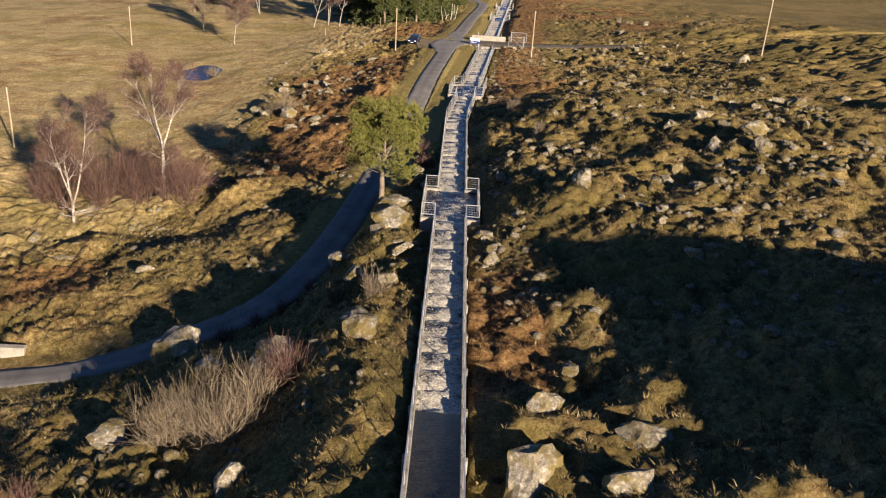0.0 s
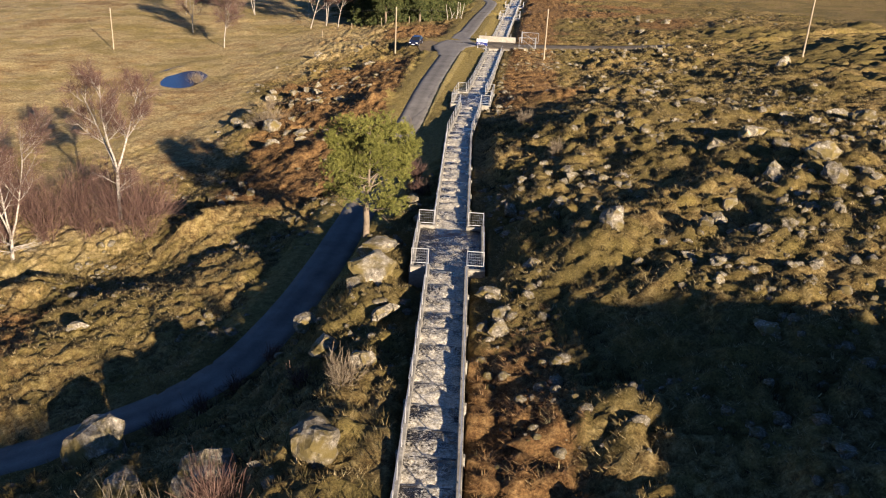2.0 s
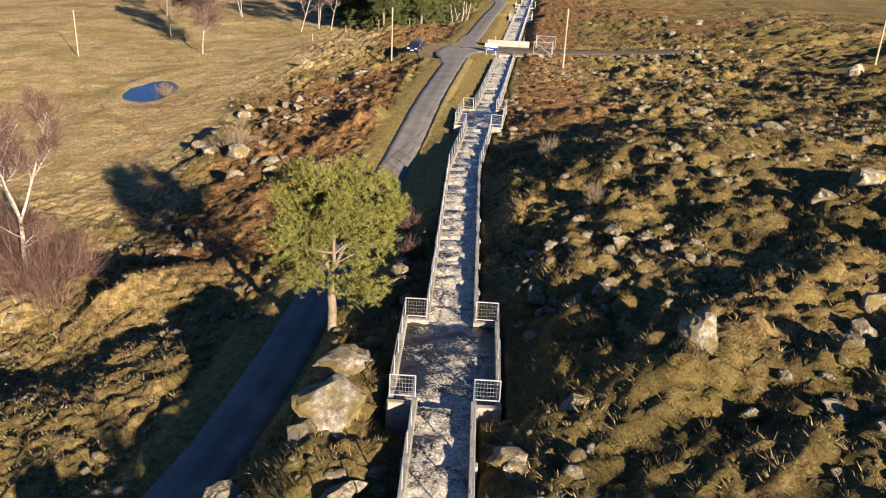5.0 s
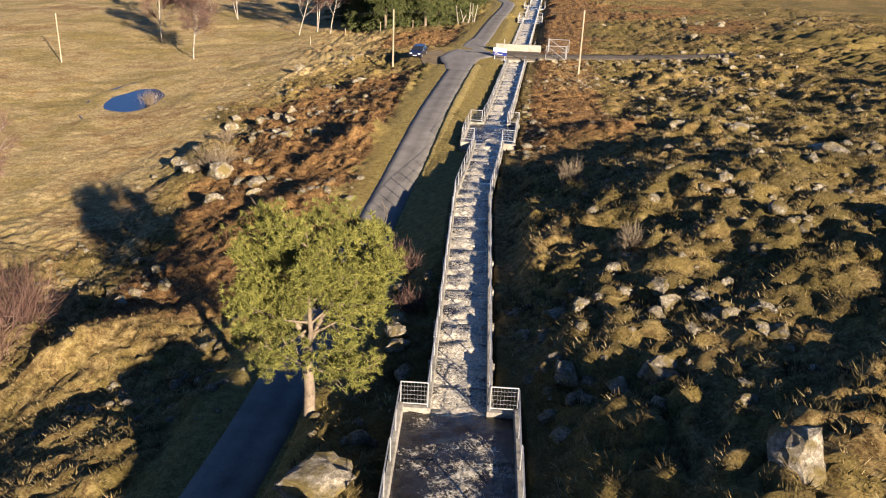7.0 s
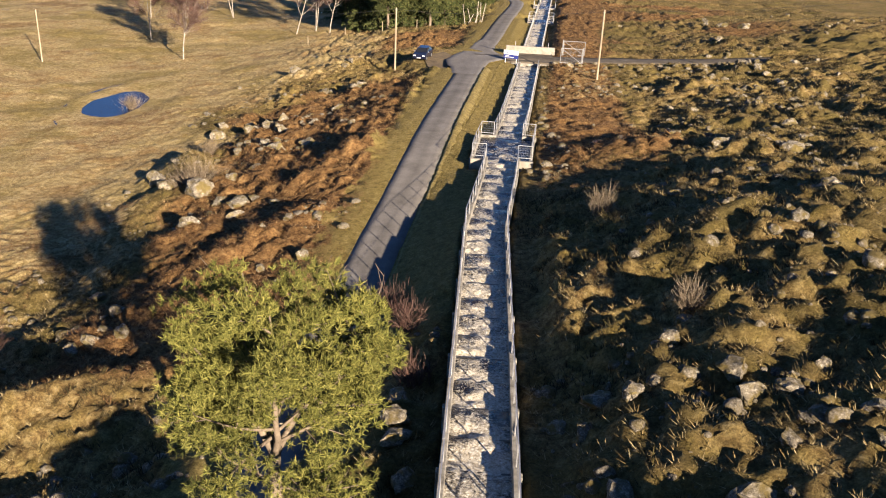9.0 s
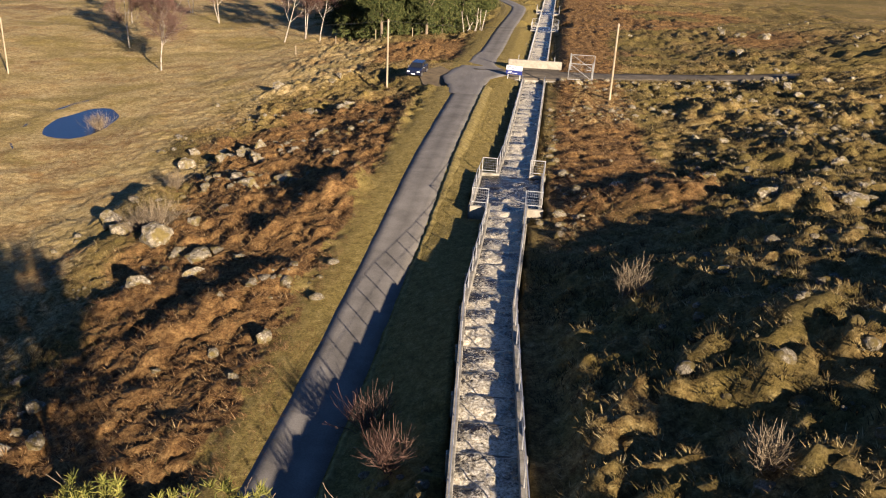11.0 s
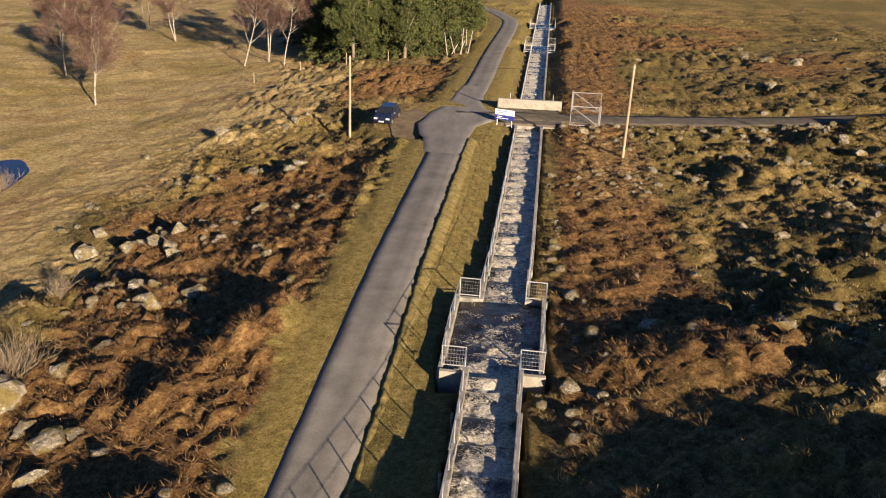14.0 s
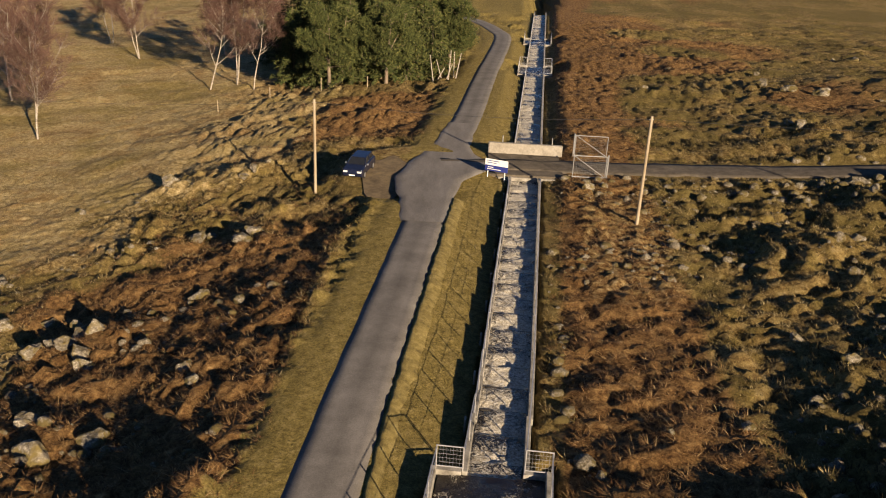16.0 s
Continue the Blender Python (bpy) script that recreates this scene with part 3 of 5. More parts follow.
def flume_water():
    ys = [y for y in np.arange(FLUME_A, FLUME_B, 0.14)]
    for a, b in POOLS:
        ys += [a - 1e-3, a + 1e-3, b - 1e-3, b + 1e-3]
    ys = np.array(sorted(ys))
    us = np.linspace(-1, 1, 17)
    hw = np.array([half_width(y) for y in ys])
    gx = flume_x(ys)[:, None] + us[None] * hw[:, None]
    gy = np.repeat(ys[:, None], len(us), 1)
    first = 37.0
    k = np.floor((ys - first) / CELL)
    s = (ys - first) / CELL - k
    pool = near_pool(ys)
    for a, b in POOLS:
        inside = (ys > a) & (ys < b)
        s = np.where(inside, (ys - a) / (b - a), s)
    level = wall_z(first + (k + 0.5) * CELL) - 0.42
    for a, b in POOLS:
        level = np.where((ys > a) & (ys < b), wall_z((a + b) / 2) - 0.5, level)
    calm = ys < first
    level = np.where(calm, wall_z(first) - 0.33, level)
    lip = 0.06 * np.clip((0.14 - s) / 0.14, 0, 1)
    churn = np.where(calm, 0.05, np.where(pool, 0.6, 0.35 + 0.65 * np.exp(-s * 2.2)))
    gz = level[:, None] + np.where(calm | pool, 0, lip)[:, None]
    gz = gz + churn[:, None] * (0.16 * (vnoise(gx, gy, 0.42, 30) - 0.5) + 0.10 * (vnoise(gx, gy, 0.21, 31) - 0.5))
    foam = np.where(calm, -1.0, np.where(pool, 0.10 - 0.5 * s, 1.06 - 0.85 * np.clip((s - 0.06) / 0.9, 0, 1) ** 0.9))
    foam = np.where(~calm & ~pool & (s > 0.94), -0.25, foam)
    foam = foam + np.where(calm, 0, 0.5 * (vnoise(k * 1.0, k * 3.7, 0.8, 36) - 0.5))
    foam = foam[:, None] - 0.25 * np.abs(us[None]) ** 3 + 0.9 * (vnoise(gx, gy, 0.9, 33) - 0.5)
    jet = np.exp(-((gx - flume_x(gy)) ** 2) / 1.4)
    foam = np.where(pool[:, None], foam - 0.1 + 0.8 * jet * (1 - s[:, None]) + 0.25 * np.sin(4 * np.hypot(gx - flume_x(gy), 8 * s[:, None] + 2.5 * vnoise(gx, gy, 1.1, 38))), foam)
    me = mesh_from("flume_water", np.stack([gx, gy, gz], -1).reshape(-1, 3), grid_faces(len(us), len(ys)), M_WATER, True)
    me.attributes.new("foam", "FLOAT", "POINT").data.foreach_set("value", foam.astype(np.float32).ravel())
    return tagged(new("flume_water", me), "white peaty water tumbling down the stepped channel", "water", kind="structure")


def turn_at(y):
    return -math.atan(0.076) if y > 104 else 0.0


def flume():
    base = empty("flume_channel")
    tagged(base, "raised concrete fish-pass channel with stepped walls", "channel", kind="structure")
    weir = None
    spans = []
    y = FLUME_A
    while y < FLUME_B:
        stop = y + 2 * CELL
        for a, b in POOLS:
            if y < a <= stop:
                stop = a
            if a <= y < b:
                stop = b
        if y < 104 < stop:
            stop = 104.0
        spans.append((y, stop))
        y = stop
    for a, b in spans:
        m = (a + b) / 2
        if 170.8 < m < 176.4:
            continue
        pool = bool(near_pool(np.array([m]))[0])
        hw = 2.2 if pool else 1.12
        top = wall_z(m) + (0.0 if not pool else -0.02)
        for side in (-1, 1):
            bm = bmesh.new()
            th = 0.24
            length = (b - a) / math.cos(turn_at(m))
            box(bm, flume_x(m) + side * (hw + th / 2), m, top - 1.3, th, length - 0.012, 2.6, turn_at(m), 0.025)
            part("wall_panel", bm, M_CONC, base)
            if not pool:
                bm = bmesh.new()
                box(bm, flume_x(m) + side * (hw + th + 0.05), b - 0.2, top - 0.75, 0.1, 0.3, 1.2, turn_at(m), 0.02)
                part("buttress", bm, M_CONC, base)
    for a, b in POOLS:
        for end, y in ((-1, a), (1, b)):
            for side in (-1, 1):
                bm = bmesh.new()
                z = wall_z(y) - 0.1
                box(bm, flume_x(y) + side * 1.86, y + end * 0.14, z - 1.25, 1.16, 0.28, 2.5, turn_at(y), 0.03)
                part("pool_end_wall", bm, M_CONC_L if end < 0 else M_CONC, base)
        bm = bmesh.new()
        m = (a + b) / 2
        box(bm, flume_x(m), m, wall_z(m) - 1.9, 4.6, b - a, 0.3, turn_at(m), 0.0)
        part("pool_floor", bm, M_CONC, base)
    y = 37.0
    while y < FLUME_B - 2:
        if not near_pool(np.array([y]), 0.6)[0]:
            if weir is None:
                bm = bmesh.new()
                box(bm, 0, 0, -0.6, 2.22, 0.16, 1.2, 0, 0.03)
                weir = part("weir", bm, M_WET, base)
                ob = weir
            else:
                ob = new("weir", weir.data)
                ob.parent = base
            ob.location = (flume_x(y), y, wall_z(y) - 0.42)
            ob.rotation_euler = (0, 0, turn_at(y))
        y += CELL
    return base


def flat_bar(bm, a, b, width, thick):
    a, b = Vector(a), Vector(b)
    d = b - a
    r = bmesh.ops.create_cube(bm, size=1)
    m = Matrix.Translation((a + b) / 2) @ d.to_track_quat("Y", "Z").to_matrix().to_4x4() @ Matrix.Diagonal((width, d.length, thick, 1))
    bmesh.ops.transform(bm, matrix=m, verts=r["verts"])


def railings():
    """Tube rails on posts along both walls, with mesh panels at the wide pools."""
    bm = bmesh.new()
    rod(bm, (0, 0, -1.05), (0, 0, 0), 0.03, sides=6)
    post_me = part("railing_post_pattern", bm, M_GALV).data
    bpy.data.objects.remove(scene.objects["railing_post_pattern"])
    runs = []
    edges = [24.0] + [v for p in POOLS for v in p] + [290.0]
    for k, (a, b) in enumerate(zip(edges[:-1], edges[1:])):
        runs.append((a, b, 2.32 if k % 2 else 1.24))
    for a, b, off in runs:
        for side in (-1, 1):
            rail = tagged(empty("railing", (0, 0, 0)), "galvanised railing with a flat top bar along the channel wall", "railing", "railings along the channel")
            cuts = [a] + ([104.0] if a < 104 < b else []) + [b]
            for p, q in zip(cuts[:-1], cuts[1:]):
                n = max(1, round((q - p) / (2 * CELL)))
                for i in range(n):
                    y0, y1 = p + (q - p) * i / n, p + (q - p) * (i + 1) / n
                    if y0 < 176.6 and y1 > 170.8:
                        continue
                    m = (y0 + y1) / 2
                    z = rail_z(m)
                    wob = 0.03 * math.sin(m * 1.7 + side)
                    bm = bmesh.new()
                    flat_bar(bm, (flume_x(y0 + 0.01) + side * off + wob, y0 + 0.01, rail_z(y0)), (flume_x(y1 - 0.01) + side * off - wob, y1 - 0.01, rail_z(y1)), 0.05, 0.006)
                    part("top_rail", bm, M_GALV, rail)
                    bm = bmesh.new()
                    rod(bm, (flume_x(y0 + 0.02) + side * off, y0 + 0.02, rail_z(y0) - 0.52), (flume_x(y1 - 0.02) + side * off, y1 - 0.02, rail_z(y1) - 0.52), 0.009, sides=5)
                    part("mid_rail", bm, M_GALV, rail)
                    for y in (y0 + 0.08, m):
                        ob = new("post", post_me)
                        ob.parent, ob.location = rail, (flume_x(y) + side * off, y, rail_z(y))
    for a, b in POOLS[:3]:
        for y in (a, b):
            for side in (-1, 1):
                gate = tagged(empty("pool_guard", (flume_x(y) + side * 1.78, y, rail_z(y) - 1.05), turn_at(y)), "small galvanised mesh guard panel on the pool end wall", "guard panel", "mesh guards at the pools")
                bm = bmesh.new()
                for x in (-0.54, 0.54):
                    rod(bm, (x, 0, 0), (x, 0, 1.12), 0.028, sides=7)
                for z in (0.12, 1.1):
                    rod(bm, (-0.54, 0, z), (0.54, 0, z), 0.028, sides=7)
                part("frame", bm, M_GALV, gate)
                bm = bmesh.new()
                for k in range(1, 8):
                    x = -0.54 + 1.08 * k / 8
                    rod(bm, (x, 0, 0.12), (x, 0, 1.1), 0.0035, sides=4)
                for k in range(1, 5):
                    z = 0.12 + 0.98 * k / 5
                    rod(bm, (-0.54, 0.008, z), (0.54, 0.008, z), 0.006, sides=4)
                part("mesh_infill", bm, M_GALV, gate)


flume_water()
flume()
railings()


def bridge():
    b = tagged(empty("bridge", (5.2, 173.8, -12.7)), "small concrete bridge carrying the track over the channel", "bridge", kind="structure")
    bm = bmesh.new()
    box(bm, 0, 0, -0.02, 6.4, 5.9, 0.3, 0.0, 0.03)
    part("deck", bm, M_TRACK, b)
    bm = bmesh.new()
    box(bm, 0.15, 3.1, 0.58, 6.7, 0.4, 1.0, -0.02, 0.04)
    part("parapet", bm, M_CONC_L, b, "pale concrete parapet beam")
    bm = bmesh.new()
    box(bm, 0, -3.0, -0.75, 5.0, 0.3, 1.4, 0.0, 0.03)
    part("headwall", bm, M_CONC, b)
    for x in (-1.9, 2.6):
        bm = bmesh.new()
        rod(bm, (x, 3.6, 0.1), (x, 3.6, 1.6), 0.04)
        part("post", bm, M_GALV, b)
    return b


bridge()
# ==== things ====


# ---- boulders ----
def rock_mesh(seed, flat=0.75, cuts=12, sub=3):
    rng = random.Random(seed)
    bm = bmesh.new()
    bmesh.ops.create_icosphere(bm, subdivisions=sub, radius=0.62)
    off = Vector((rng.uniform(-50, 50), rng.uniform(-50, 50), rng.uniform(-50, 50)))
    for v in bm.verts:
        v.co *= 1 + 0.34 * noise.noise(v.co * 1.5 + off)
    for _ in range(cuts):
        n = Vector((rng.gauss(0, 1), rng.gauss(0, 1), rng.gauss(0.2, 0.8))).normalized()
        c = rng.uniform(0.26, 0.44)
        for v in bm.verts:
            over = v.co.dot(n) - c
            if over > 0:
                v.co -= n * over * 0.93
    for v in bm.verts:
        v.co += v.co.normalized() * (0.09 * noise.noise(v.co * 4 + off) + 0.05 * noise.noise(v.co * 11 + off))
    sx, sy = rng.uniform(0.85, 1.15), rng.uniform(0.7, 1.0)
    for v in bm.verts:
        v.co = Vector((v.co.x * sx, v.co.y * sy, v.co.z * flat))
    me = bpy.data.meshes.new("boulder")
    bm.to_mesh(me)
    bm.free()
    me.materials.append(M_ROCK)
    return me


ROCKS = [rock_mesh(s, random.Random(s).uniform(0.6, 0.95)) for s in range(10)]
NEAR_ROCKS = [(-4.6, 69.2, 2.6), (-5.6, 64.2, 1.8), (-3.1, 82.0, 1.2), (-3.3, 85.4, 1.4), (5.2, 36.5, 2.0), (-10.3, 46.8, 3.3), (-4.8, 45.2, 2.6), (-18.1, 54.0, 4.0), (-26.3, 69.6, 1.6), (-19.5, 43.0, 2.3), (-19.4, 44.6, 1.6), (-37.2, 78.0, 1.9), (2.6, 62.3, 1.6), (3.3, 57.5, 1.6),
              (4.2, 31.6, 3.6), (9.6, 34.3, 2.6), (8.2, 30.1, 2.4), (-10.1, 35.7, 2.6), (6.9, 41.0, 1.3), (-43.4, 84.9, 2.0), (-4.8, 65.7, 3.4), (-3.6, 60.7, 1.9), (15.8, 42.9, 1.0), (-6.5, 58.0, 2.2), (-14.5, 48.0, 2.2),
              (-23.6, 90.2, 2.0), (-8.2, 62.5, 1.8), (-3.9, 54.5, 1.7), (-2.6, 79.5, 1.2), (-3.2, 83.0, 1.4)]
RIGHT_ROCKS = [(23.5, 84.6, 2.4), (20.3, 82.0, 1.6), (24.7, 80.5, 1.7), (22.3, 74.1, 2.3), (25.7, 75.2, 2.3), (25.7, 71.9, 2.0), (34.1, 89.0, 2.5), (34.1, 93.4, 2.1), (22.9, 102.5, 2.2), (42.1, 134.0, 3.0),
               (7.8, 75.3, 1.6), (5.3, 65.1, 1.4), (14.1, 62.1, 1.1), (15.2, 60.2, 1.1), (15.9, 53.1, 1.3), (8.9, 82.4, 1.2), (7.3, 85.5, 1.1), (10.4, 81.0, 1.2), (4.8, 75.0, 1.1), (3.9, 72.6, 0.9),
               (11.3, 62.5, 0.9), (10.1, 71.3, 1.0), (3.7, 80.7, 0.9), (9.2, 80.8, 1.3), (8.1, 74.7, 1.9), (5.2, 74.4, 0.8), (2.9, 81.5, 0.8), (5.3, 81.5, 1.0), (10.3, 66.9, 2.6), (23.1, 100.8, 2.1)]
FAR_ROCKS = [(19.3, 137.6, 1.5), (16.3, 115.7, 1.6), (10.8, 103.3, 0.8), (31.4, 168.2, 2.0), (14.4, 122.2, 1.4), (8.8, 124.7, 1.3), (10.5, 122.5, 0.9), (25.1, 169.6, 0.9), (26.9, 168.0, 0.9), (28.8, 168.0, 1.0),
             (31.4, 160.4, 1.2), (31.6, 156.8, 1.3), (31.5, 152.9, 1.4), (31.2, 164.3, 1.3), (25.9, 153.9, 1.2), (40.1, 200.1, 2.2), (37.4, 203.3, 1.9), (17.7, 140.5, 0.9), (21.4, 133.1, 1.0), (4.4, 118.9, 0.9),
             (36.6, 163.6, 1.5), (10.1, 167.5, 1.2), (19.0, 91.8, 1.0), (12.1, 82.4, 0.8), (12.2, 76.9, 0.9)]
LEFT_ROCKS = [(-24.9, 100.0, 1.1), (-24.3, 100.6, 1.0), (-22.6, 98.5, 1.2), (-22.4, 100.1, 1.0), (-22.1, 101.4, 1.0), (-20.5, 98.1, 0.9), (-23.5, 97.7, 1.0), (-22.9, 116.9, 1.4), (-30.1, 130.0, 1.8), (-23.5, 123.4, 2.2),
              (-19.5, 118.7, 1.4), (-25.0, 143.9, 1.2), (-24.6, 145.6, 1.1), (-23.1, 144.5, 1.2), (-23.1, 146.5, 1.3), (-21.6, 145.4, 1.2), (-21.5, 142.9, 1.2), (-28.8, 145.3, 1.7), (-21.3, 135.7, 1.5), (-19.5, 132.5, 1.7),
              (-22.1, 115.0, 1.5), (-19.1, 116.2, 1.3), (-20.1, 127.3, 1.1), (-22.6, 117.4, 0.9), (-24.0, 147.9, 1.0), (-20.2, 160.8, 1.2), (-19.3, 162.1, 1.1), (-15.7, 157.5, 1.4), (-15.2, 159.2, 1.1), (-26.5, 174.6, 1.4)]
LEFT_MORE = [(-28.5, 179.6, 1.2), (-18.8, 174.2, 1.4), (-17.8, 175.5, 1.1), (-19.6, 173.5, 1.1), (-28.6, 131.4, 1.2), (-27.9, 126.7, 2.6), (-11.3, 104.4, 1.1), (-18.0, 119.0, 1.0), (-13.4, 110.5, 0.9), (-20.9, 141.5, 1.2)]


def place_rocks(rows, label, group, sink=0.12):
    zs = land([r[0] for r in rows], [r[1] for r in rows])
    for k, ((x, y, s), z) in enumerate(zip(rows, zs)):
        rng = random.Random(k * 7 + int(x * 13))
        me = ROCKS[rng.randrange(len(ROCKS))]
        ob = new("boulder", me)
        tilt = Euler((rng.uniform(-0.25, 0.25), rng.uniform(-0.25, 0.25), rng.uniform(0, 6.28)))
        up = s * rng.uniform(0.8, 1.1)
        s *= 1.0
        ob.matrix_world = Matrix.LocRotScale((x, y, z + s * (sink - 0.1)), tilt, (s, s, up * 0.85))
        tagged(ob, label, "boulder", group)


place_rocks(NEAR_ROCKS, "large lichen-spotted grey boulder bedded in mossy ground", "boulders below the channel", 0.22)
place_rocks(RIGHT_ROCKS, "pale lichen-covered boulder among heather tussocks", "boulders on the moor", 0.2)
place_rocks(FAR_ROCKS, "weathered grey boulder in dry moor grass", "boulders on the moor", 0.2)
place_rocks([(x, y, s * 1.25) for x, y, s in LEFT_ROCKS], "grey boulder of a loose stone heap in bracken", "stone heaps in the bracken", 0.2)
place_rocks(LEFT_MORE, "grey boulder lying in dead bracken", "stone heaps in the bracken", 0.2)


def clear_of_ways(x, y, road=2.4, flume_off=2.0):
    d = near_line(x, y, ROAD_LINE)[0]
    t = near_line(x, y, TRACK_LINE)[0]
    off = np.abs(x - flume_x(y))
    px, py, rx, ry, _ = POND
    pond = np.hypot((x - px) / rx, (y - py) / ry)
    lay = np.hypot((x + 4.2) / 5.0, (y - 170.5) / 7.5)
    verge = (y > 94) & (y < 170) & (x < flume_x(y)) & (x > np.interp(y, VERGE_LINE[:, 1], VERGE_LINE[:, 0])) & (flume_off > 1.95)
    return ~verge & (d > road) & (t > 2.1) & (off > np.where(near_pool(y, 1.2), flume_off + 1.1, flume_off)) & (pond > 1.1) & (lay > 1.1)


def scatter_boulders():
    rng = np.random.default_rng(5)
    rows = []
    for x0, x1, y0, y1, n, smin, smax in ((3, 34, 56, 100, 200, 0.5, 1.5), (18, 48, 85, 140, 45, 0.6, 1.7), (24, 42, 140, 170, 25, 0.4, 1.1), (6, 30, 98, 135, 30, 0.35, 0.9), (-33, -12, 92, 150, 30, 0.5, 1.4), (-44, -24, 66, 84, 18, 0.5, 1.3), (-14, -3, 38, 66, 16, 0.5, 1.2), (14, 62, 180, 245, 22, 0.7, 1.7)):
        x, y = rng.uniform(x0, x1, n), rng.uniform(y0, y1, n)
        ok = clear_of_ways(x, y) & (vnoise(x, y, 9, 40) > 0.38)
        s = smin + (smax - smin) * rng.random(n) ** 2.2
        rows += [(float(a), float(b), float(c)) for a, b, c in zip(x[ok], y[ok], s[ok])]
    place_rocks(rows, "small grey stone half sunk in the moor", "stones strewn over the moor", 0.2)


scatter_boulders()


def rubble():
    """Stones too small to tell apart, as one mesh."""
    rng = np.random.default_rng(8)
    bm = bmesh.new()
    bmesh.ops.create_icosphere(bm, subdivisions=2, radius=0.5)
    base = np.array([v.co for v in bm.verts])
    tri = np.array([[v.index for v in f.verts] for f in bm.faces])
    bm.free()
    x, y = rng.uniform(-34, 38, 10000), rng.uniform(30, 175, 10000)
    ok = clear_of_ways(x, y) & ((vnoise(x, y, 7, 41) > np.where((y < 105) & (x > 0), 0.42, np.where(x > 0, 0.55, 0.68)))) & (x > -34 + 0 * y)
    x, y = x[ok], y[ok]
    z = land(x, y)
    s = 0.16 + 0.75 * rng.random(len(x)) ** 3
    v = base[None] * (1 + 0.42 * (rng.random((len(x), len(base), 1)) - 0.5)) * s[:, None, None] * np.stack([1 + 0 * s, 0.6 + 0.5 * rng.random(len(x)), 0.55 + 0.4 * rng.random(len(x))], -1)[:, None, :]
    v = v + np.stack([x, y, z - 0.02], -1)[:, None, :]
    f = tri[None] + (np.arange(len(x)) * len(base))[:, None, None]
    tagged(new("rubble", mesh_from("rubble", v.reshape(-1, 3), f.reshape(-1, 3), M_ROCK)), "small grey stones scattered through the heather", "stones", kind="stuff")


rubble()


# ---- moor plants ----
def blades(name, x, y, per, height, spread, width, material, label, seed, lean=0.5):
    """Clumps of dry blades: each blade one thin bent leaf."""
    rng = np.random.default_rng(seed)
    n = len(x)
    z = land(x, y)
    size = (0.6 + 0.8 * rng.random(n))[:, None]
    a = rng.random((n, per)) * 6.283
    r = spread * np.sqrt(rng.random((n, per))) * size
    bx, by = x[:, None] + 0.45 * r * np.cos(a), y[:, None] + 0.45 * r * np.sin(a)
    bz = np.repeat(z[:, None], per, 1) - 0.08
    h = height * (0.55 + 0.7 * rng.random((n, per))) * size
    tx, ty = bx + lean * r * np.cos(a) * 1.6, by + lean * r * np.sin(a) * 1.6
    tz = bz + h
    w = width * (0.6 + 0.8 * rng.random((n, per)))
    side = a + 1.57 + rng.uniform(-0.6, 0.6, (n, per))
    sx, sy = np.cos(side) * w / 2, np.sin(side) * w / 2
    p0 = np.stack([bx - sx, by - sy, bz], -1)
    p1 = np.stack([bx + sx, by + sy, bz], -1)
    p3 = np.stack([tx, ty, tz], -1)
    v = np.stack([p0, p1, p3], 2).reshape(-1, 3)
    f = np.arange(n * per * 3).reshape(-1, 3)
    tagged(new(name, mesh_from(name, v, f, material)), label, name.replace("_", " "), kind="stuff")


def sow(n, x0, x1, y0, y1, seed, road=1.62, flume_off=1.9):
    rng = np.random.default_rng(seed)
    x, y = rng.uniform(x0, x1, n), rng.uniform(y0, y1, n)
    ok = clear_of_ways(x, y, road, flume_off)
    return x[ok], y[ok], rng.random(ok.sum())


def plants():
    x, y, u = sow(150000, -46, 42, 24, 185, 50)
    fx, fy, fu = sow(34000, -70, 75, 182, 300, 49)
    mx, my, mu = sow(36000, -105, -46, 80, 250, 48)
    x, y, u = np.r_[x, fx, mx], np.r_[y, fy, my], np.r_[u, fu, mu]
    br, gr, me = zones(x, y)
    patch = 0.6 * vnoise(x, y, 2.6, 51) + 0.4 * vnoise(x, y, 0.9, 56)
    is_br = u < br * 0.96
    heath = ~is_br & (patch < 0.40) & (me < 0.4) & (gr < 0.4)
    green = ~is_br & ~heath & (gr > 0.45)
    grass = ~is_br & ~heath & ~green & (u < 0.9 - 0.5 * me)
    blades("moor_grass", x[grass], y[grass], 9, 0.17, 0.40, 0.036, M_TUSSOCK, "tussocks of dry straw-coloured moor grass", 52)
    blades("bracken", x[is_br], y[is_br], 13, 0.15, 0.40, 0.032, M_BRACKEN, "flattened rust-brown dead bracken", 53, 0.75)
    blades("heather", x[heath], y[heath], 9, 0.24, 0.36, 0.045, M_HEATH, "dark clumps of winter heather", 54)
    keep = green & (u < 0.85)
    blades("verge_grass", x[keep], y[keep], 10, 0.10, 0.28, 0.035, M_GREEN, "short yellow-green grass of the road verge", 55)


plants()


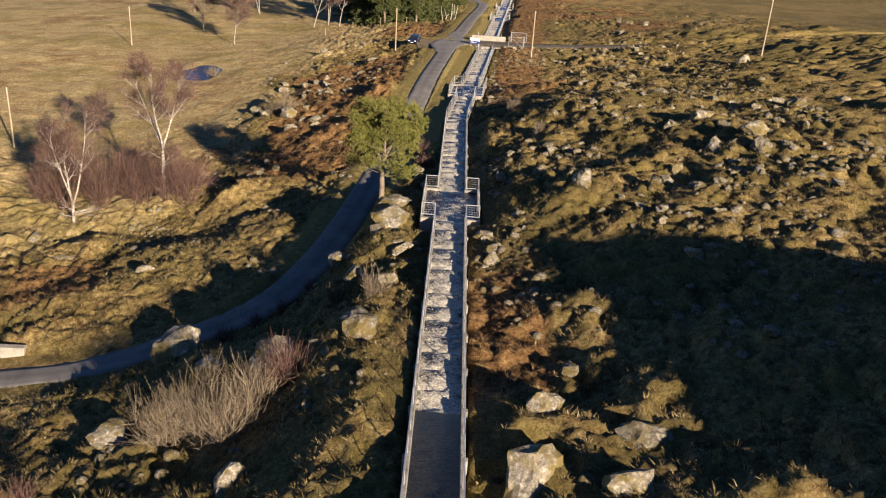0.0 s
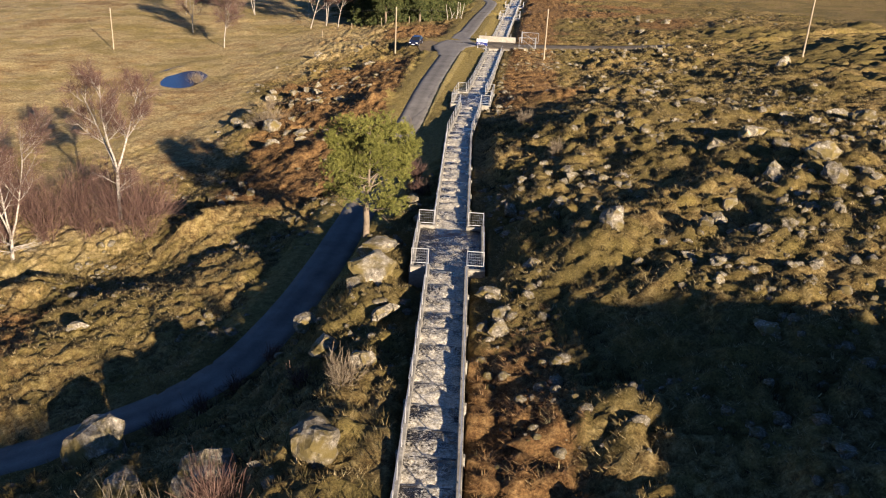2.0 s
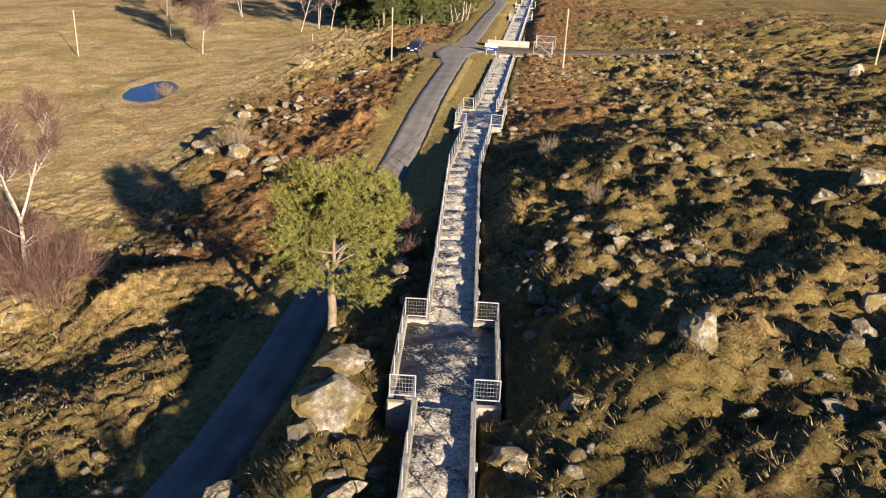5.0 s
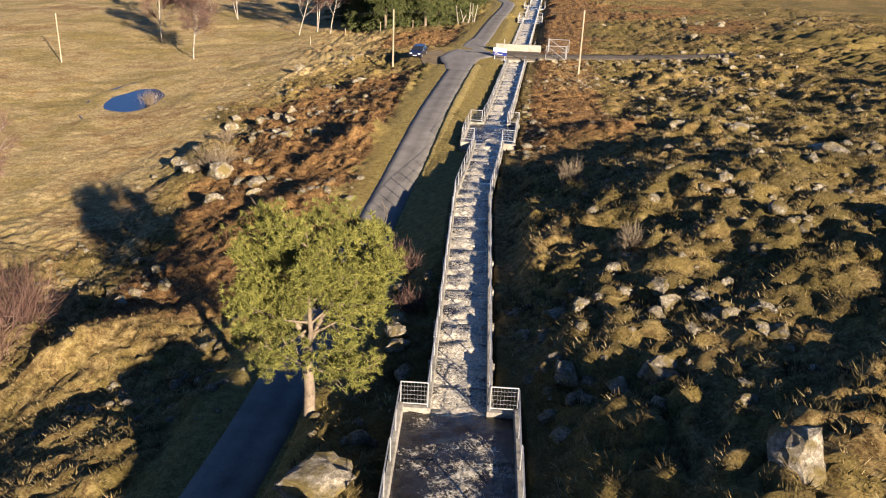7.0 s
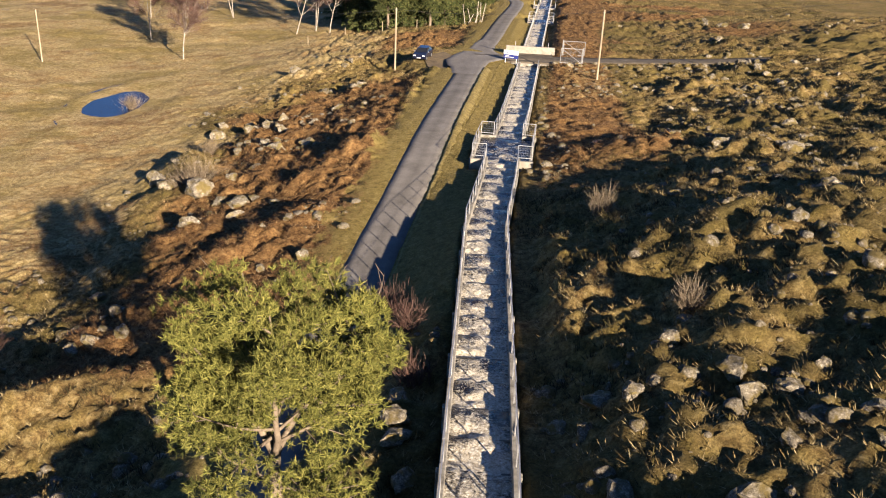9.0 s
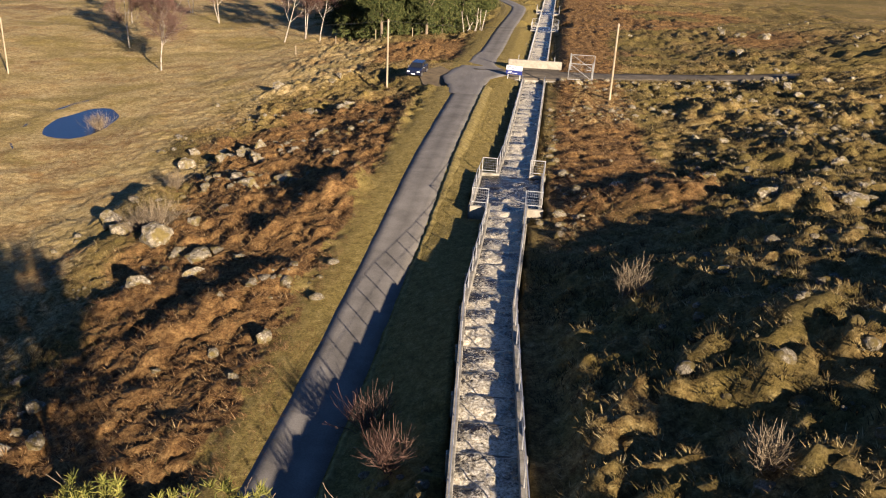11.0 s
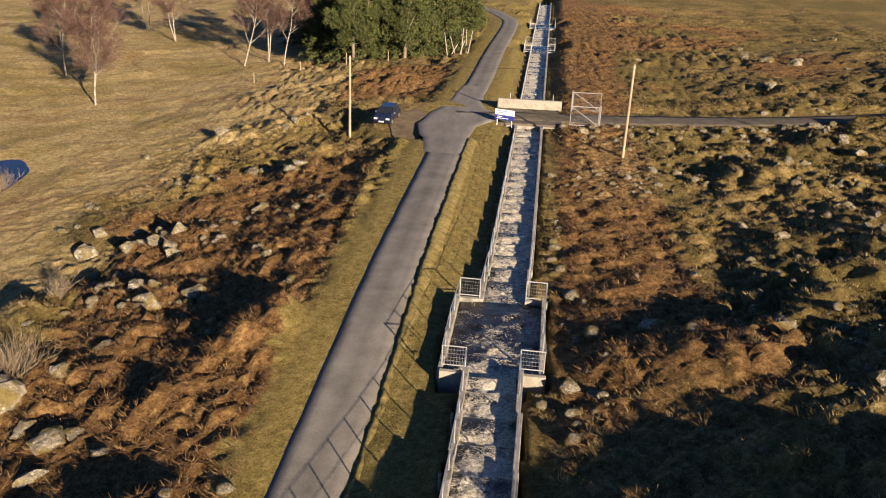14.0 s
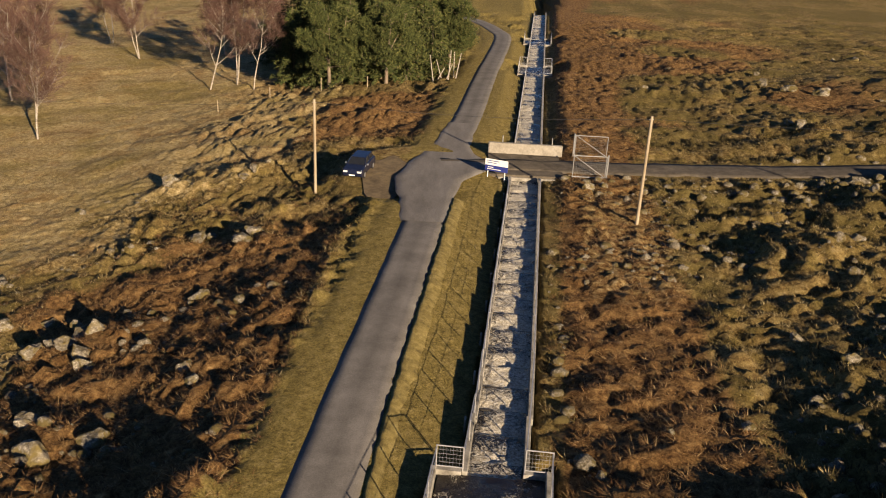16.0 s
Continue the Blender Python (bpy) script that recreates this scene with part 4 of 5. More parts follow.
# ---- trees and shrubs ----
class Wood:
    """Gathers tapered limbs, and thin twigs or needles, as two meshes."""

    def __init__(self, seed):
        self.rng = random.Random(seed)
        self.v, self.f, self.tips = [], [], []

    def tube(self, pts, radii, sides=6):
        base = len(self.v)
        for k, (p, r) in enumerate(zip(pts, radii)):
            d = (pts[min(k + 1, len(pts) - 1)] - pts[max(k - 1, 0)]).normalized()
            a = d.orthogonal().normalized()
            b = d.cross(a)
            for s in range(sides):
                t = 2 * math.pi * s / sides
                self.v.append(p + (a * math.cos(t) + b * math.sin(t)) * r)
        for k in range(len(pts) - 1):
            for s in range(sides):
                n = (s + 1) % sides
                self.f.append((base + k * sides + s, base + k * sides + n, base + (k + 1) * sides + n, base + (k + 1) * sides + s))

    def limb(self, start, way, length, r0, depth, up=0.15, bend=0.18, kids=(4, 6), spread=0.9, shrink=0.55, first=0.3, sides=6):
        rng, n = self.rng, 6 if depth > 1 else 4
        pts, d = [start], way.normalized()
        for _ in range(n):
            d = (d + Vector((rng.gauss(0, bend), rng.gauss(0, bend), rng.gauss(up, bend * 0.6)))).normalized()
            pts.append(pts[-1] + d * (length / n))
        radii = [max(0.008, r0 * (1 - 0.82 * k / n)) for k in range(n + 1)]
        self.tube(pts, radii, sides if depth > 1 else 4)
        self.tips.append((pts[-1], d, depth))
        if depth <= 0:
            for p in pts[1:-1]:
                self.tips.append((p, d, depth))
            return
        for _ in range(rng.randint(*kids)):
            t = rng.uniform(first, 0.98)
            k = min(n - 1, int(t * n))
            p = pts[k].lerp(pts[k + 1], t * n - k)
            side = (pts[k + 1] - pts[k]).normalized()
            out = side.orthogonal().normalized()
            out.rotate(Matrix.Rotation(rng.uniform(0, 6.283), 3, side))
            way2 = (side * (1 - spread * 0.5) + out * spread).normalized()
            self.limb(p, way2, length * shrink * rng.uniform(0.7, 1.15) * (1.15 - 0.5 * t), max(0.012, r0 * 0.58 * (1 - 0.55 * t)), depth - 1, up, bend, kids, spread, shrink, 0.15, sides)

    def mesh(self, name, material):
        return mesh_from(name, [tuple(p) for p in self.v], self.f, material, True)


def sprays(name, centres, ways, per, length, width, material, seed, fan=0.9, droop=0.0):
    """Thin leaves fanned about each centre along its way."""
    rng = np.random.default_rng(seed)
    c, w = np.array(centres, float), np.array(ways, float)
    n = len(c)
    d = w[:, None, :] + fan * rng.normal(size=(n, per, 3))
    d[..., 2] -= droop
    d /= np.linalg.norm(d, axis=-1, keepdims=True) + 1e-9
    ln = length * (0.5 + 0.8 * rng.random((n, per, 1)))
    s = np.cross(d, rng.normal(size=(n, per, 3)))
    s /= np.linalg.norm(s, axis=-1, keepdims=True) + 1e-9
    s *= width * (0.6 + 0.8 * rng.random((n, per, 1)))
    p = c[:, None, :] + 0.12 * length * rng.normal(size=(n, per, 3))
    v = np.stack([p - s / 2, p + s / 2, p + d * ln + s * 0.12, p + d * ln - s * 0.12], 2).reshape(-1, 3)
    return mesh_from(name, v, np.arange(len(v)).reshape(-1, 4), material)


def pine(x, y, height=9.4, radius=3.8, seed=3, needles=None, per=26, size=0.2, width=0.026, label="broad green Scots pine on the road bank"):
    z = ground_z(x, y)
    t = tagged(empty("pine_tree", (x, y, z)), label, "tree")
    w = Wood(seed)
    rng = w.rng
    w.tube([Vector((0, 0, -0.5)), Vector((0.05, 0, 1.2)), Vector((-0.05, 0.1, 2.6)), Vector((0.0, 0.1, 3.3))], [0.27, 0.24, 0.21, 0.19], 9)
    for k in range(4):
        a = k * 1.57 + 0.4
        tip = Vector((math.cos(a) * 0.5, math.sin(a) * 0.5, 1.0))
        w.limb(Vector((0, 0.1, 3.2)), tip, height * 0.62 * (1.0 if k != 2 else 0.8), 0.13, 2, 0.10, 0.10, (7, 9), 1.0, 0.46, 0.12, 7)
    for k in range(9):
        a = rng.uniform(0, 6.28)
        w.limb(Vector((0, 0.1, rng.uniform(2.0, 4.2))), Vector((math.cos(a), math.sin(a), 0.18)), radius * rng.uniform(0.75, 1.0), 0.075, 1, 0.06, 0.14, (6, 8), 0.9, 0.42, 0.3, 6)
    part("trunk", w.mesh("trunk", M_BARK), None, t, "orange-brown scaly bark")
    ce, wa = [], []
    crown = Vector((0, 0.1, height * 0.56))
    for p, d, depth in w.tips:
        if p.z < 1.9 or (p - crown).length > radius * 1.12:
            continue
        for _ in range(4):
            ce.append(p + Vector((rng.gauss(0, 0.26), rng.gauss(0, 0.26), rng.gauss(0.05, 0.2))))
            wa.append(d * 0.4 + Vector((0, 0, 0.45)) + (p - crown).normalized() * 0.4)
    for _ in range(650):
        q = Vector((rng.gauss(0, 1), rng.gauss(0, 1), rng.gauss(0, 1))).normalized()
        lump = 0.80 + 0.34 * noise.noise(q * 2.3 + Vector((5, 1, 2)))
        if noise.noise(q * 2.9 + Vector((1, 7, 3))) < -0.05:
            continue
        p = crown + Vector((q.x * radius, q.y * radius, q.z * height * 0.36)) * lump * rng.uniform(0.82, 1.03)
        ce.append(p)
        wa.append(q * 0.6 + Vector((0, 0, 0.5)))
    part("crown", sprays("crown", ce, wa, per, size, width, needles or M_NEEDLE, seed + 1, 0.95), None, t, "yellow-green needle tufts")
    return t


def part_under(name, me, parent, label=""):
    return part(name, me, None, parent, label)


def birch(x, y, height, stems, seed, lean=0.1, haze=13, red=True, fork=0.0, label="bare white-stemmed birch with fine reddish twigs"):
    z = ground_z(x, y)
    t = tagged(empty("birch_tree", (x, y, z)), label, "tree", "bare birches")
    w = Wood(seed)
    thick = 0.092 * height / 12
    foot = Vector((0, 0, -0.4))
    if fork:
        thick *= 1.1
        foot = Vector((0.15, 0.05, fork))
        w.tube([Vector((0, 0, -0.5)), Vector((0.05, 0, fork * 0.5)), foot], [thick * 1.5, thick * 1.3, thick * 1.15], 9)
        for k in range(7):
            a = w.rng.uniform(0, 6.28)
            w.limb(Vector((0.08, 0.02, w.rng.uniform(0.35, 0.95) * fork)), Vector((math.cos(a), math.sin(a), 0.25)), 2.6, 0.05, 1, 0.03, 0.12, (6, 8), 0.8, 0.45, 0.2, 6)
    for k in range(stems):
        a = w.rng.uniform(0, 6.28) if not fork else 0.5 + 6.283 * k / stems
        out = lean + 0.12 * (stems > 1) + (0.28 if fork else 0)
        way = Vector((math.cos(a) * out, math.sin(a) * out, 1))
        w.limb(foot + Vector((0.12 * math.cos(a), 0.12 * math.sin(a), 0)) * (0 if fork else 1), way, (height - max(fork, 0)) * w.rng.uniform(0.8, 1.0), thick, 2, 0.10, 0.075, (9, 12), 0.72, 0.42, 0.3, 7)
    part_under("trunk", w.mesh("trunk", M_BIRCH), t, "white peeling bark")
    ce = [p for p, d, k in w.tips if p.z > height * 0.2]
    wa = [d * 0.7 + Vector((0, 0, 0.1)) for p, d, k in w.tips if p.z > height * 0.2]
    part_under("branchwork", sprays("branchwork", ce, wa, haze, 0.9, 0.019, M_TWIG_R if red else M_TWIG_G, seed + 1, 0.55), t, "thin purple-brown twigs")
    return t


def shrub(x, y, width, height, stems, material, seed, name="bare_shrub", label="bare winter shrub with dense thin stems", group="bare shrubs", twig=0.02):
    z = ground_z(x, y)
    rng = np.random.default_rng(seed)
    v = []
    for _ in range(stems):
        a, lean = rng.random() * 6.283, rng.random() ** 0.7
        d = np.array([math.cos(a) * lean * 0.9, math.sin(a) * lean * 0.9, 1.0])
        d /= np.linalg.norm(d)
        p = np.array([rng.normal() * width * 0.12, rng.normal() * width * 0.12, -0.15])
        ln = height * rng.uniform(0.7, 1.1) * (1 if lean < 0.6 else 0.9)
        seg = 4
        pts = [p]
        for k in range(seg):
            d = d + rng.normal(size=3) * 0.14 + np.array([math.cos(a) * 0.05, math.sin(a) * 0.05, 0.04])
            d /= np.linalg.norm(d)
            pts.append(pts[-1] + d * np.array([width / height * 0.8, width / height * 0.8, 1.0]) * ln / seg)
        twigs = [(pts, twig * 1.5)]
        for _ in range(6):
            k = rng.integers(1, seg)
            q, e = pts[k], d + rng.normal(size=3) * 0.55
            e /= np.linalg.norm(e)
            twigs.append(([q, q + e * ln * 0.2, q + (e + [0, 0, 0.25]) * ln * 0.4], twig))
        for line, w0 in twigs:
            s = np.cross(line[-1] - line[0], rng.normal(size=3))
            s = s / (np.linalg.norm(s) + 1e-9)
            for k in range(len(line) - 1):
                wa, wb = w0 * (1 - k / len(line)) / 2, w0 * (1 - (k + 1) / len(line)) / 2 + 0.002
                v += [line[k] - s * wa, line[k] + s * wa, line[k + 1] + s * wb, line[k + 1] - s * wb]
    v = np.array(v)
    ob = new(name, mesh_from(name, v, np.arange(len(v)).reshape(-1, 4), material))
    ob.location = (x, y, z)
    return tagged(ob, label, "shrub", group)


def spruce(x, y, height, seed, label="dense dark green spruce at the wood's edge"):
    z = ground_z(x, y)
    rng = random.Random(seed)
    t = tagged(empty("spruce_tree", (x, y, z)), label, "tree", "conifers beyond the junction")
    w = Wood(seed)
    w.tube([Vector((0, 0, -0.4)), Vector((0.05, 0, height * 0.5)), Vector((0, 0.05, height))], [0.2, 0.13, 0.02], 7)
    ce, wa = [], []
    n = int(height * 9)
    for k in range(n):
        h = 0.06 + 0.92 * k / n
        a = k * 2.4 + rng.uniform(-0.3, 0.3)
        reach = (height * 0.32 * (1 - h) ** 0.62 * rng.uniform(0.6, 1.2) + 0.15) * (1 + 0.3 * math.sin(a * 2 + seed))
        start = Vector((0, 0, h * height))
        end = start + Vector((math.cos(a) * reach, math.sin(a) * reach, -0.18 * reach + 0.1))
        mid = start.lerp(end, 0.5) + Vector((0, 0, -0.06 * reach))
        w.tube([start, mid, end], [0.035, 0.025, 0.01], 4)
        m = max(3, int(reach * 5))
        for j in range(m):
            p = start.lerp(end, (j + 0.8) / m)
            ce.append(p)
            wa.append(Vector((math.cos(a), math.sin(a), -0.1)) * 0.8)
    part_under("trunk", w.mesh("trunk", M_BARK), t)
    part_under("crown", sprays("crown", ce, wa, 7, 0.6, 0.11, M_SPRUCE, seed + 1, 0.7, 0.15), t)
    return t


pine(-6.4, 76.6)
birch(-40.6, 88.4, 13.0, 3, 11, 0.08, 8, fork=2.2)
birch(-32.4, 94.0, 15.0, 3, 12, 0.0, 8, fork=5.4)
for k, (px, py, ph, pr) in enumerate(((-16.5, 231.5, 13, 4.2), (-3.0, 227, 10, 3.6), (-11.0, 215.5, 10.5, 3.8), (-18.5, 215.0, 11.0, 4.0))):
    pine(px, py, ph, pr, 40 + k, M_SPRUCE, 7, 0.5, 0.075, "dark green pine at the edge of the wood")
for bx, by, bh, bs in ((-50.3, 198.0, 16.0, 21), (-36.8, 222.5, 15.0, 22), (-33.5, 225.0, 15.0, 23), (-30.0, 221.0, 13.0, 24), (-62.0, 216.0, 13.0, 25), (-72.0, 243.0, 14.0, 26), (-55.0, 246.0, 14.0, 27), (-42.0, 250.0, 14.0, 28), (-66.0, 262.0, 14.0, 29)):
    birch(bx, by, bh, 2 if bs % 2 else 1, bs, 0.05, 20)
for k, (sx, sy, sh) in enumerate(((-24.5, 222, 11), (-20.5, 219, 11.5), (-16.0, 217.5, 11), (-12.0, 218.5, 10.5), (-8.5, 217.5, 9.5), (-5.2, 219.5, 9), (-22, 226, 13), (-17.5, 223, 14), (-13.5, 225, 12), (-10, 221, 11), (-7, 226, 12), (-20, 236, 15), (-14, 238, 15), (-8.5, 236, 14), (-26, 236, 13), (-4, 231, 10), (-24, 248, 15), (-30, 240, 12), (-12, 250, 15))):
    spruce(sx, sy, sh, 60 + k)
for k, (sx, sy, sw, sh) in enumerate(((-34, 91, 3.2, 4.2), (-31, 90.5, 3.4, 4.4), (-28.6, 90, 3.0, 3.8), (-36.5, 94, 3.2, 4.6), (-39, 95, 3.2, 4.8), (-29, 95, 3.0, 4.4), (-34.5, 97.5, 3.0, 4.4), (-43, 92, 2.8, 4.0), (-42, 97, 3.0, 4.4), (-46, 94, 3.0, 4.2), (-30.5, 98.5, 3.0, 4.2), (-38.5, 91, 2.6, 3.6), (-45, 100, 3.0, 4.6), (-40, 102, 3.0, 4.8), (-36, 101, 3.0, 4.6), (-48, 97, 3.0, 4.4))):
    shrub(sx, sy, sw * 1.5, sh * (0.95 + 0.6 * (k * 7 % 5) / 4), 62, M_TWIG_R, 80 + k, "birch_sapling", "dense purple-brown birch saplings without leaves", "birch saplings", 0.022)
for k, (sx, sy, sw, sh, red) in enumerate(((-13.0, 41.8, 4.6, 3.8, 0), (-10.6, 42.4, 4.2, 3.4, 0), (-15.2, 41.0, 3.8, 3.0, 0), (-8.8, 43.8, 2.6, 3.0, 1), (-11.8, 40.4, 4.0, 3.0, 0), (-22.0, 38.0, 1.8, 1.8, 1), (-13.6, 57.6, 1.8, 1.4, 1), (-12.0, 59.5, 1.8, 1.4, 1), (-15.6, 56.4, 1.8, 1.4, 1),
        (-10.4, 62.0, 1.6, 1.3, 1), (-4.6, 52.0, 2.0, 1.8, 0), (-24.6, 125.5, 4.2, 2.4, 0), (-26.3, 127.0, 3.0, 2.0, 0), (-46.0, 165.0, 3.0, 2.0, 0), (6.6, 103.0, 1.4, 1.9, 0), (-3.6, 92.0, 2.0, 1.8, 1), (-4.8, 96.5, 2.2, 1.7, 1), (-2.8, 87.0, 1.8, 1.6, 1), (-27.0, 137.0, 1.8, 1.6, 0), (-7.5, 56.0, 1.6, 1.4, 1), (8.5, 88.0, 1.3, 1.5, 0))):
    shrub(sx, sy, sw, sh, 105 if sw > 2.5 else 60, M_TWIG_R if red else M_TWIG_G, 120 + k, label="leafless reddish shrub beside the road" if red else "leafless grey-brown willow bush with tangled stems", twig=0.021)


# ---- poles and cables ----
def utility_pole(x, y, height=8.2, lean=0.0):
    z = ground_z(x, y)
    p = tagged(empty("utility_pole", (x, y, z)), "tall pale wooden utility pole standing in grass", "utility pole", "utility poles")
    bm = bmesh.new()
    rod(bm, (0, 0, -0.5), (lean, 0, height), 0.125, 0.10, 10)
    part("pole", bm, M_POLE, p)
    bm = bmesh.new()
    rod(bm, (lean - 0.14, 0, height - 0.25), (lean + 0.14, 0, height - 0.25), 0.03)
    part("insulator_bracket", bm, M_GALV, p)
    return Vector((x + lean, y, z + height - 0.2))


heads = [utility_pole(*p) for p in ((46.5, 139.5, 8.4, 0.1), (12.65, 159.6, 8.0, 0.0), (-12.2, 167.7, 8.0, 0.0), (-71.0, 192.0, 8.2, 0.0), (-60.6, 116.5, 8.4, 0.0))]


def cable(a, b, sag):
    w = Wood(0)
    pts = [a.lerp(b, k / 16) - Vector((0, 0, sag * 4 * (k / 16) * (1 - k / 16))) for k in range(17)]
    w.tube(pts, [0.014] * 17, 4)
    tagged(new("overhead_cable", w.mesh("overhead_cable", M_CABLE)), "thin dark overhead cable strung between utility poles", "cable", "overhead cables")


cable(heads[0], heads[1], 0.6)
cable(heads[1], heads[2], 0.5)
cable(heads[2], heads[3], 1.2)


# ---- junction things ----
def car(x, y, rz):
    z = ground_z(x, y)
    c = tagged(empty("car", (x, y, z + 0.02), rz), "dark navy hatchback car parked on rough grass", "car")
    side = [(-2.05, 0.28), (-2.1, 0.55), (-2.0, 0.80), (-0.95, 0.92), (0.75, 0.95), (1.85, 0.93), (2.05, 0.75), (2.05, 0.3)]
    bm = bmesh.new()
    rows = []
    for w, pinch in ((-0.84, 0.0), (-0.80, 0.05), (0.80, 0.05), (0.84, 0.0)):
        rows.append([bm.verts.new((w, yy * (0.985 if abs(w) > 0.82 else 1), zz + (pinch if 0.7 < zz else 0))) for yy, zz in side])
    for a, b in zip(rows[:-1], rows[1:]):
        for k in range(len(side)):
            n = (k + 1) % len(side)
            bm.faces.new((a[k], a[n], b[n], b[k]))
    bm.faces.new(rows[0][::-1])
    bm.faces.new(rows[-1])
    bmesh.ops.recalc_face_normals(bm, faces=bm.faces)
    bmesh.ops.bevel(bm, geom=[e for e in bm.edges if e.calc_face_angle(0) > 0.6], offset=0.04, segments=2, affect="EDGES")
    body = part("body", bm, M_PAINT, c)
    bm = bmesh.new()
    low = [bm.verts.new(p) for p in ((-0.76, -1.0, 0.93), (0.76, -1.0, 0.93), (0.76, 1.85, 0.95), (-0.76, 1.85, 0.95))]
    top = [bm.verts.new(p) for p in ((-0.60, -0.25, 1.38), (0.60, -0.25, 1.38), (0.60, 1.45, 1.36), (-0.60, 1.45, 1.36))]
    for k in range(4):
        n = (k + 1) % 4
        bm.faces.new((low[k], low[n], top[n], top[k]))
    bm.faces.new(top)
    part("windows", bm, M_GLASS, c, "dark tinted window glass")
    bm = bmesh.new()
    box(bm, 0, 0.6, 1.385, 1.26, 1.8, 0.05, 0, 0.02)
    part("roof", bm, M_PAINT, c)
    for sx in (-1, 1):
        bm = bmesh.new()
        rod(bm, (sx * 0.78, -1.02, 0.93), (sx * 0.61, -0.24, 1.38), 0.04, sides=5)
        part("pillar", bm, M_PAINT, c)
        bm = bmesh.new()
        rod(bm, (sx * 0.77, 0.55, 0.94), (sx * 0.61, 0.5, 1.38), 0.035, sides=5)
        part("pillar", bm, M_PAINT, c)
        bm = bmesh.new()
        box(bm, sx * 0.92, -0.72, 0.98, 0.16, 0.1, 0.12, 0, 0.02)
        part("wing_mirror", bm, M_CHROME, c)
        bm = bmesh.new()
        box(bm, sx * 0.58, -2.06, 0.68, 0.36, 0.1, 0.15, 0, 0.03)
        part("headlight", bm, M_LAMP, c, "clear headlight")
        for wy in (-1.3, 1.25):
            bm = bmesh.new()
            rod(bm, (sx * 0.66, wy, 0.3), (sx * 0.86, wy, 0.3), 0.3, sides=20)
            wheel = part("wheel", bm, M_TYRE, c, "black tyre")
            bm = bmesh.new()
            rod(bm, (sx * 0.855, wy, 0.3), (sx * 0.875, wy, 0.3), 0.19, sides=14)
            part("rim", bm, M_CHROME, wheel, "silver wheel rim")
    bm = bmesh.new()
    box(bm, 0, -2.08, 0.42, 1.6, 0.14, 0.18, 0, 0.04)
    part("bumper", bm, M_PAINT, c)
    bm = bmesh.new()
    box(bm, 0, -2.158, 0.43, 0.5, 0.012, 0.11)
    part("number_plate", bm, M_WHITE, c, "blank white plate")
    return c


car(-8.8, 169.4, -0.16)


def field_gate(x, y, rz, width=2.9, height=1.9, flip=1):
    z = ground_z(x, y)
    g = tagged(empty("field_gate", (x, y, z + 0.06), rz), "tall galvanised mesh gate leaf standing open by the track", "gate", "gate leaves at the track")
    bm = bmesh.new()
    for px in (0, width):
        rod(bm, (px, 0, 0), (px, 0, height), 0.04, sides=7)
    for pz in (0.05, height):
        rod(bm, (0, 0, pz), (width, 0, pz), 0.04, sides=7)
    part("frame", bm, M_GATE, g)
    bm = bmesh.new()
    rod(bm, (0, 0.03, height), (width, 0.03, 0.05), 0.032, sides=6)
    part("brace", bm, M_GATE, g)
    bm = bmesh.new()
    for k in range(1, 20):
        rod(bm, (width * k / 20, -0.02, 0.05), (width * k / 20, -0.02, height), 0.003, sides=3)
    for k in range(1, 12):
        rod(bm, (0, -0.025, height * k / 12), (width, -0.025, height * k / 12), 0.003, sides=3)
    part("mesh_infill", bm, M_GATE, g)
    bm = bmesh.new()
    rod(bm, (-0.12 if flip < 0 else width + 0.12, 0, -0.4), (-0.12 if flip < 0 else width + 0.12, 0, height + 0.15), 0.07, sides=8)
    part("gate_post", bm, M_GATE, g)
    return g


field_gate(9.05, 170.7, 0.02, 2.75)
field_gate(9.9, 177.4, -0.03, flip=-1)


def notice_board(x, y, rz):
    z = ground_z(x, y)
    s = tagged(empty("notice_board", (x, y, z), rz), "white and blue notice board on two posts by the junction", "sign")
    for px in (-0.75, 0.75):
        bm = bmesh.new()
        rod(bm, (px, 0.05, -0.3), (px, 0.05, 1.75), 0.04)
        part("post", bm, M_WHITE, s)
    bm = bmesh.new()
    box(bm, 0, 0, 1.50, 2.0, 0.05, 0.55, 0, 0.01)
    part("white_panel", bm, M_WHITE, s)
    bm = bmesh.new()
    box(bm, 0, 0, 0.98, 2.0, 0.05, 0.48, 0, 0.01)
    part("blue_panel", bm, M_BLUE, s, "dark blue lower panel")
    for k, (w, zz, px) in enumerate(((1.1, 1.62, -0.3), (0.8, 1.45, -0.4), (0.5, 1.06, -0.5), (1.2, 0.9, -0.2))):
        bm = bmesh.new()
        box(bm, px, -0.03, zz, w, 0.012, 0.06)
        part("writing_bar", bm, M_BLUE if zz > 1.3 else M_WHITE, s)
    return s


notice_board(2.6, 170.0, -0.35)


def culvert_wall():
    x, y = -33.6, 58.6
    bm = bmesh.new()
    box(bm, 0, 0, 0.35, 3.4, 0.45, 0.9, 0.05, 0.05)
    box(bm, 0, 0, 0.84, 3.6, 0.6, 0.12, 0.05, 0.03)
    ob = part("culvert_parapet", bm, M_CONC_L)
    ob.location = (x, y, ground_z(x, y))
    tagged(ob, "low grey concrete culvert parapet beside the road", "wall", kind="structure")


culvert_wall()


